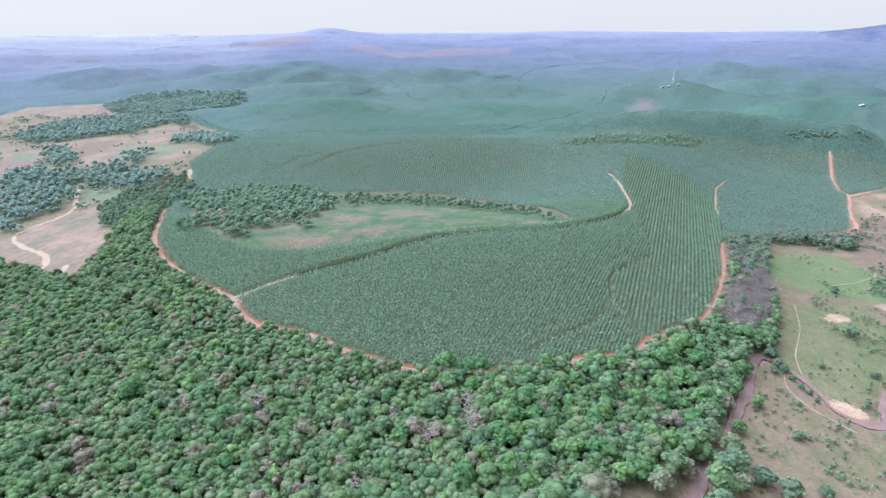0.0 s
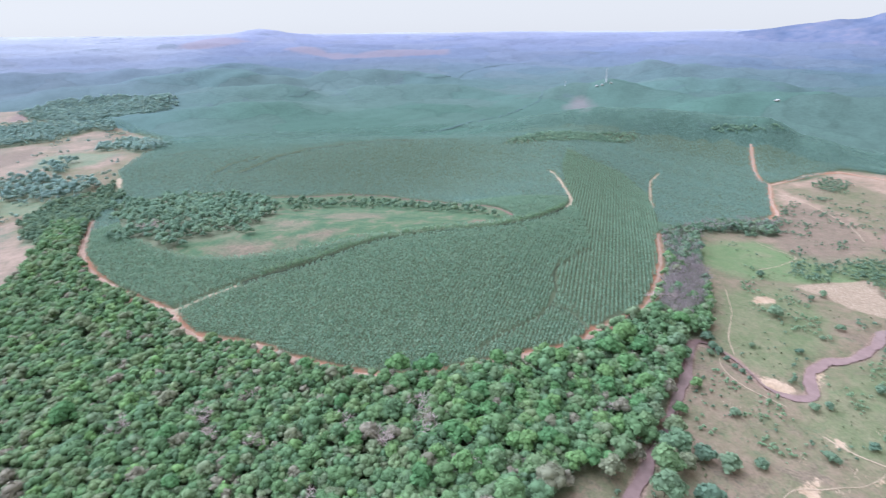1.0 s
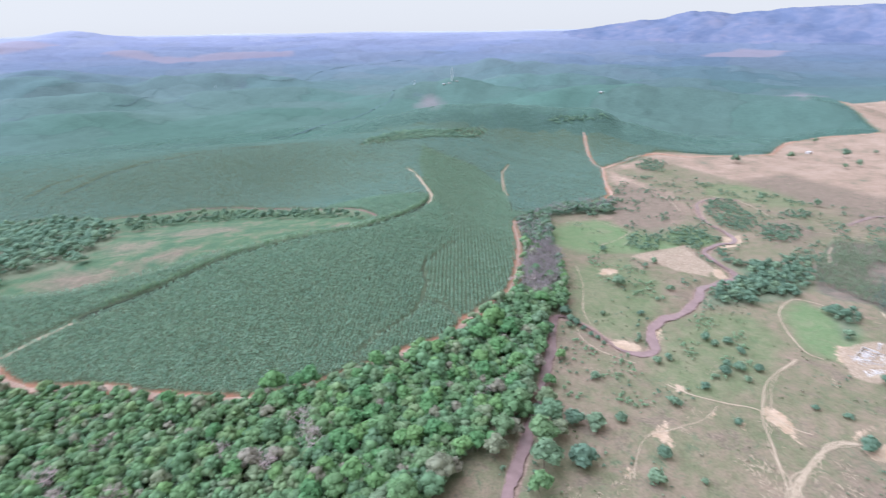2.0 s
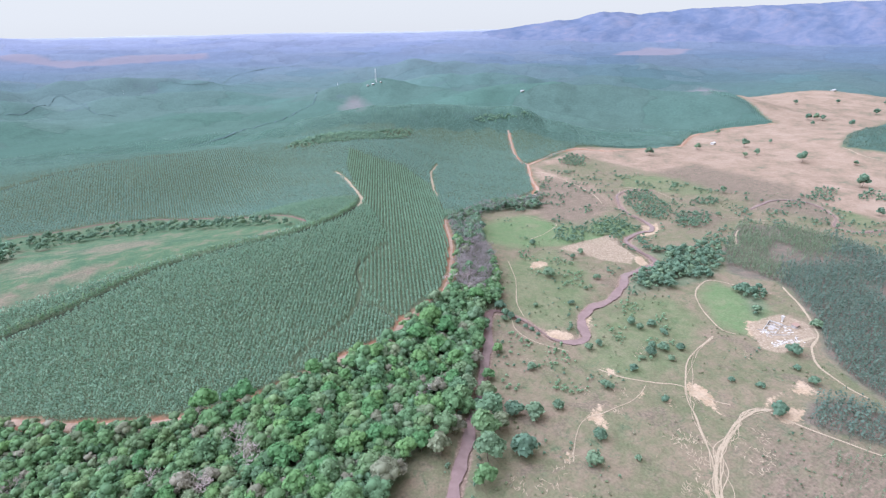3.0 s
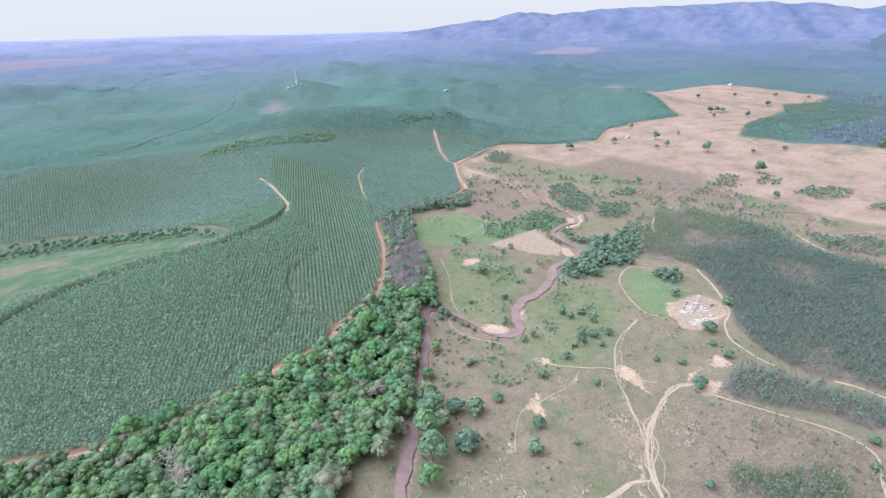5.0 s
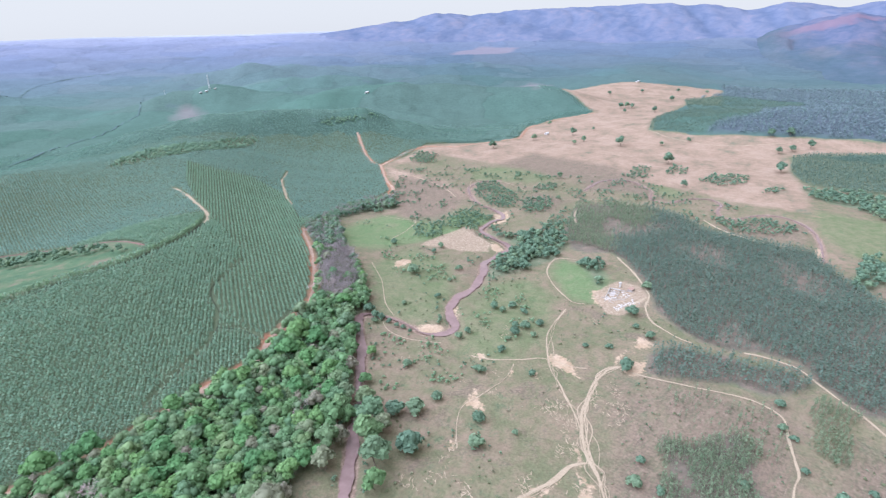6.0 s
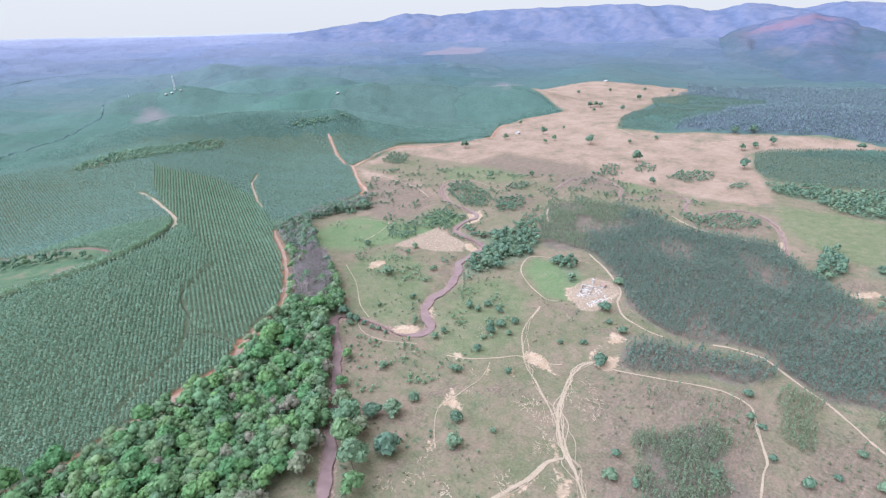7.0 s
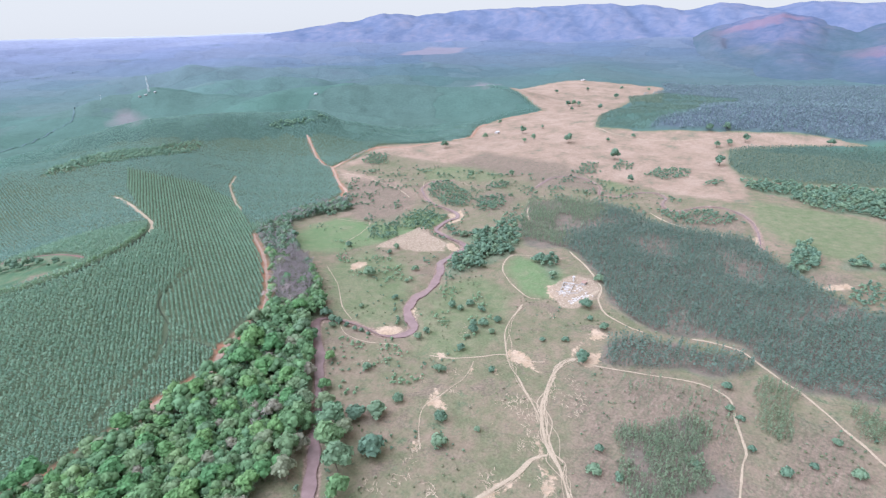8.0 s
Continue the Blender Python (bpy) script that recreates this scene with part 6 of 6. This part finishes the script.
def range_object(name, crests, low, high, step_out, material, label, size):
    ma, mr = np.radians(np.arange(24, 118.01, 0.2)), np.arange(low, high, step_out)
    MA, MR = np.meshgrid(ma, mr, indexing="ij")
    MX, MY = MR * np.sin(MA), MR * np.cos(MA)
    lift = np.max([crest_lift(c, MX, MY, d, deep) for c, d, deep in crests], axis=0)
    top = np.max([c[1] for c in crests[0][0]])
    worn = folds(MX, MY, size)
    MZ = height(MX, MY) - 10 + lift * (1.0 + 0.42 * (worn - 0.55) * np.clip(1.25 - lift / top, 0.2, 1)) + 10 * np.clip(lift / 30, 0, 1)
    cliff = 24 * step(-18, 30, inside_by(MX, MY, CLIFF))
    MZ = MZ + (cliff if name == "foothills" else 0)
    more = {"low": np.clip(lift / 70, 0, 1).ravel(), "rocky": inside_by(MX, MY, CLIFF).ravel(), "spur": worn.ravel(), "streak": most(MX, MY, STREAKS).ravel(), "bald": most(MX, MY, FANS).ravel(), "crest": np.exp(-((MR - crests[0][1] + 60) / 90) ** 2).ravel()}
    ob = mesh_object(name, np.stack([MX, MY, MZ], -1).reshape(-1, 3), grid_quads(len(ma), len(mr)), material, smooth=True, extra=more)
    return tagged(ob, label, "backdrop", kind="structure")


# the blue of distance haze is put into the mountain colours
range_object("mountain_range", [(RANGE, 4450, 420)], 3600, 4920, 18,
             range_material("hazed_mountains", [(0.3, (0.076, 0.096, 0.145)), (0.46, (0.096, 0.114, 0.168)), (0.6, (0.128, 0.138, 0.188)), (0.7, (0.158, 0.15, 0.19))], (0.16, 0.128, 0.165), False),
             "mountain range with haze blue in its colours and bare reddish patches", 170)
# foothill colours carry haze blue too, over woods and red soil
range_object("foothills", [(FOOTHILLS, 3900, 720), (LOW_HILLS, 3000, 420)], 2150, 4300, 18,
             range_material("hazed_foothills", [(0.3, (0.058, 0.074, 0.115)), (0.43, (0.074, 0.09, 0.136)), (0.54, (0.094, 0.104, 0.15)), (0.66, (0.125, 0.118, 0.155))], (0.17, 0.112, 0.135), True),
             "wooded foothills with haze blue in their colours and a bare reddish crest", 120)


# ---- built things ----
def part(name, bm, material, parent, label=""):
    """Links a bmesh as one mesh under a thing or under a part."""
    me = bpy.data.meshes.new(name)
    bm.to_mesh(me)
    bm.free()
    me.materials.append(material)
    ob = new(name, me)
    ob.parent = parent
    if label:
        tagged(ob, label)
    return ob


def box_bm(x, y, z, sx, sy, sz, turn=0.0, bevel=0.0):
    """A box that stands on z, turned about its middle."""
    bm = bmesh.new()
    bmesh.ops.create_cube(bm, size=1.0)
    bmesh.ops.transform(bm, matrix=pose(x, y, z + sz / 2, 0, 0, turn) @ Matrix.Diagonal((sx, sy, sz, 1)), verts=bm.verts)
    if bevel:
        bmesh.ops.bevel(bm, geom=bm.edges[:], offset=bevel, segments=1, affect="EDGES")
    return bm


def bar_bm(a, b, thick):
    a, b = Vector(a), Vector(b)
    bm = bmesh.new()
    bmesh.ops.create_cone(bm, cap_ends=True, segments=6, radius1=thick, radius2=thick, depth=(b - a).length)
    bmesh.ops.transform(bm, matrix=Matrix.Translation((a + b) / 2) @ (b - a).to_track_quat("Z", "Y").to_matrix().to_4x4(), verts=bm.verts)
    return bm


def merge(bms):
    out = bmesh.new()
    for bm in bms:
        me = bpy.data.meshes.new("piece")
        bm.to_mesh(me)
        bm.free()
        out.from_mesh(me)
        bpy.data.meshes.remove(me)
    return out


def wall_bm(a, b, high, thick, gap=None):
    """A wall between two points; gap: start and end of a doorway along it, as shares of its length."""
    a, b = Vector(a), Vector(b)
    turn, length = math.degrees(math.atan2(b.y - a.y, b.x - a.x)), (b - a).length
    spans = [(0.0, gap[0]), (gap[1], 1.0)] if gap else [(0.0, 1.0)]
    parts = []
    for s, e in spans:
        mid = a.lerp(b, (s + e) / 2)
        parts.append(box_bm(mid.x, mid.y, 0, (e - s) * length, thick, high, turn, 0.03))
    if gap:
        mid = a.lerp(b, sum(gap) / 2)
        parts.append(box_bm(mid.x, mid.y, 0, (gap[1] - gap[0]) * length, thick * 0.96, 0.15, turn))
    return merge(parts)


def ruined_farmyard(x, y):
    ob = new("ruined_farmhouse")
    ob.location = (x, y, float(land(x, y)))
    lines = (((-12, 7), (6, 13), 1.5, (0.4, 0.5)), ((6, 13), (9, 4), 1.2, None), ((-12, 7), (-9, -1), 1.4, (0.3, 0.55)), ((-9, -1), (9, 4), 0.7, (0.6, 0.7)),
             ((-3, 10), (-0.5, 1.5), 1.0, None), ((2, 11.6), (4, 3), 0.6, None), ((-16, 2), (-2, -8), 0.6, None), ((-2, -8), (8, -4), 0.5, None), ((-13, -2), (-5, -7), 0.5, None), ((-15, 10), (-12, 7), 0.6, None), ((9, 4), (13, -6), 0.5, None), ((-9, -1), (-6, -12), 0.5, None), ((0, -7), (3, -14), 0.4, None), ((-18, -4), (-16, 2), 0.5, None))
    for a, b, high, gap in lines:
        part("wall", wall_bm((*a, 0), (*b, 0), high, 0.35, gap), MAT["wall"] if high > 0.9 else MAT["rubble"], ob)
    part("floor_slab", box_bm(-2, 6, 0.02, 9, 4, 0.12, 18), MAT["rubble"], ob, "cracked pale concrete floor slab")
    tagged(ob, "roofless whitewashed farmhouse ruin with broken walls on bare soil", "ruin")
    tank = new("water_tank")
    tank.location = (x + 14.7, y + 7.5, float(land(x + 14.7, y + 7.5)))
    part("shaft", box_bm(0, 0, 0, 1.5, 1.5, 3.6, 12, 0.05), MAT["wall"], tank)
    part("basin", box_bm(0, 0, 3.6, 2.2, 2.2, 1.5, 12, 0.08), MAT["wall"], tank)
    tagged(tank, "small white masonry water tank tower", "water tank")
    hut = new("shed")
    hut.location = (x + 15, y - 3, float(land(x + 15, y - 3)))
    part("wall", merge([box_bm(0, 1.9, 0, 5, 0.2, 2.2), box_bm(0, -1.9, 0, 5, 0.2, 2.2), box_bm(-2.4, 0, 0, 0.2, 3.6, 2.2), box_bm(2.4, 0, 0, 0.2, 3.6, 2.2)]), MAT["rubble"], hut)
    roof = box_bm(0, 0, 2.22, 5.8, 4.8, 0.14, 0)
    part("roof", roof, MAT["roof"], hut, "weathered dark clay roof")
    tagged(hut, "low shed with a weathered reddish-brown roof", "shed")
    heap_rng = np.random.default_rng(4)
    for cx, cy, n in ((-20, -12, 30), (-8, -16, 26), (3, -2, 20), (-13, 3, 18), (5, 8, 14)):
        pieces = []
        for k in range(n):
            a, d = heap_rng.uniform(0, 6.28), heap_rng.uniform(0, 5)
            co, tr = blob(heap_rng.uniform(0.35, 0.95), k)
            pieces.append((co * [1, 1, 0.5] + [d * math.cos(a) * 1.7, d * math.sin(a), 0.15], tr))
        co, tr = join(pieces)
        heap = mesh_object("rubble_heap", co + [x + cx, y + cy, float(land(x + cx, y + cy))], tr, MAT["wall"])
        tagged(heap, "scattered heap of pale building rubble", "rubble", kind="stuff")


ruined_farmyard(YARD[0][0], YARD[0][1])


def lattice_mast(x, y, high, ground_z, label):
    ob = new("lattice_mast")
    ob.location = (x, y, ground_z)
    wide, top = high * 0.045, high * 0.012
    corners = [(-1, -1), (1, -1), (1, 1), (-1, 1)]
    n = 9

    def at(c, k):
        w = wide + (top - wide) * k / n
        return Vector((corners[c][0] * w, corners[c][1] * w, high * k / n))
    for c in range(4):
        part("leg", bar_bm(at(c, 0), at(c, n), high * 0.006), MAT["steel"], ob)
        part("bracing", merge([bar_bm(at(c, k), at((c + 1) % 4, k + 1), high * 0.0035) for k in range(n)] + [bar_bm(at(c, k), at((c + 1) % 4, k), high * 0.0035) for k in range(1, n)]), MAT["steel"], ob)
    part("antenna", merge([box_bm(0.9 * top + 0.4, 0, high * 0.9, 0.35, 0.5, 2.4), box_bm(-0.9 * top - 0.4, 0, high * 0.9, 0.35, 0.5, 2.4), bar_bm((0, 0, high), (0, 0, high * 1.08), 0.08)]), MAT["wall"], ob, "white panel antennas")
    return tagged(ob, label, "mast", "masts")


def small_house(name, x, y, z, sx, sy, high, turn, label):
    ob = new(name)
    ob.matrix_basis = pose(x, y, z, 0, 0, turn)
    part("wall", merge([box_bm(0, sy / 2, 0, sx, 0.25, high), box_bm(0, -sy / 2, 0, sx, 0.25, high), box_bm(-sx / 2, 0, 0, 0.25, sy - 0.3, high), box_bm(sx / 2, 0, 0, 0.25, sy - 0.3, high)]), MAT["wall"], ob)
    bm = bmesh.new()
    p = [bm.verts.new(q) for q in ((-sx / 2 - 0.5, -sy / 2 - 0.5, high), (sx / 2 + 0.5, -sy / 2 - 0.5, high), (sx / 2 + 0.5, sy / 2 + 0.5, high), (-sx / 2 - 0.5, sy / 2 + 0.5, high), (-sx / 2 - 0.5, 0, high * 1.5), (sx / 2 + 0.5, 0, high * 1.5))]
    for f in ((0, 1, 5, 4), (2, 3, 4, 5), (0, 4, 3), (1, 2, 5), (3, 2, 1, 0)):
        bm.faces.new([p[k] for k in f])
    part("roof", bm, MAT["tin"], ob, "pale metal roof")
    part("door", box_bm(0, -sy / 2 - 0.14, 0, 1.0, 0.06, 2.05), MAT["dark"], ob)
    for k in (-1, 1):
        part("window", box_bm(k * sx * 0.3, -sy / 2 - 0.14, 1.0, 1.1, 0.06, 1.1), MAT["dark"], ob)
    return tagged(ob, label, "house", "far farmhouses")


for k, (a, b, high) in enumerate(MASTS):
    lattice_mast(a, b, high, float(canopy_top(a, b)) - 1.0, "tall steel lattice radio mast on a wooded hilltop" if k == 0 else "short pale lattice mast above the plantation")
a, b, high = MASTS[0]
for k, (dx, dy) in enumerate(((-14, -8), (-30, -4), (12, -10))):
    z = float(canopy_top(a + dx, b + dy))
    small_house("equipment_hut", a + dx, b + dy, z, 6, 4, 2.8, 20 * k, "white equipment hut beside the radio mast")
for a, b, s in LEFT_HOUSES + SHED:
    z = float(max(land(a, b), canopy_top(a, b)))
    small_house("farmhouse", a, b, z, 5 * s, 3.5 * s, 3.0, (a * 7) % 90, "small white farmhouse with a pale metal roof")
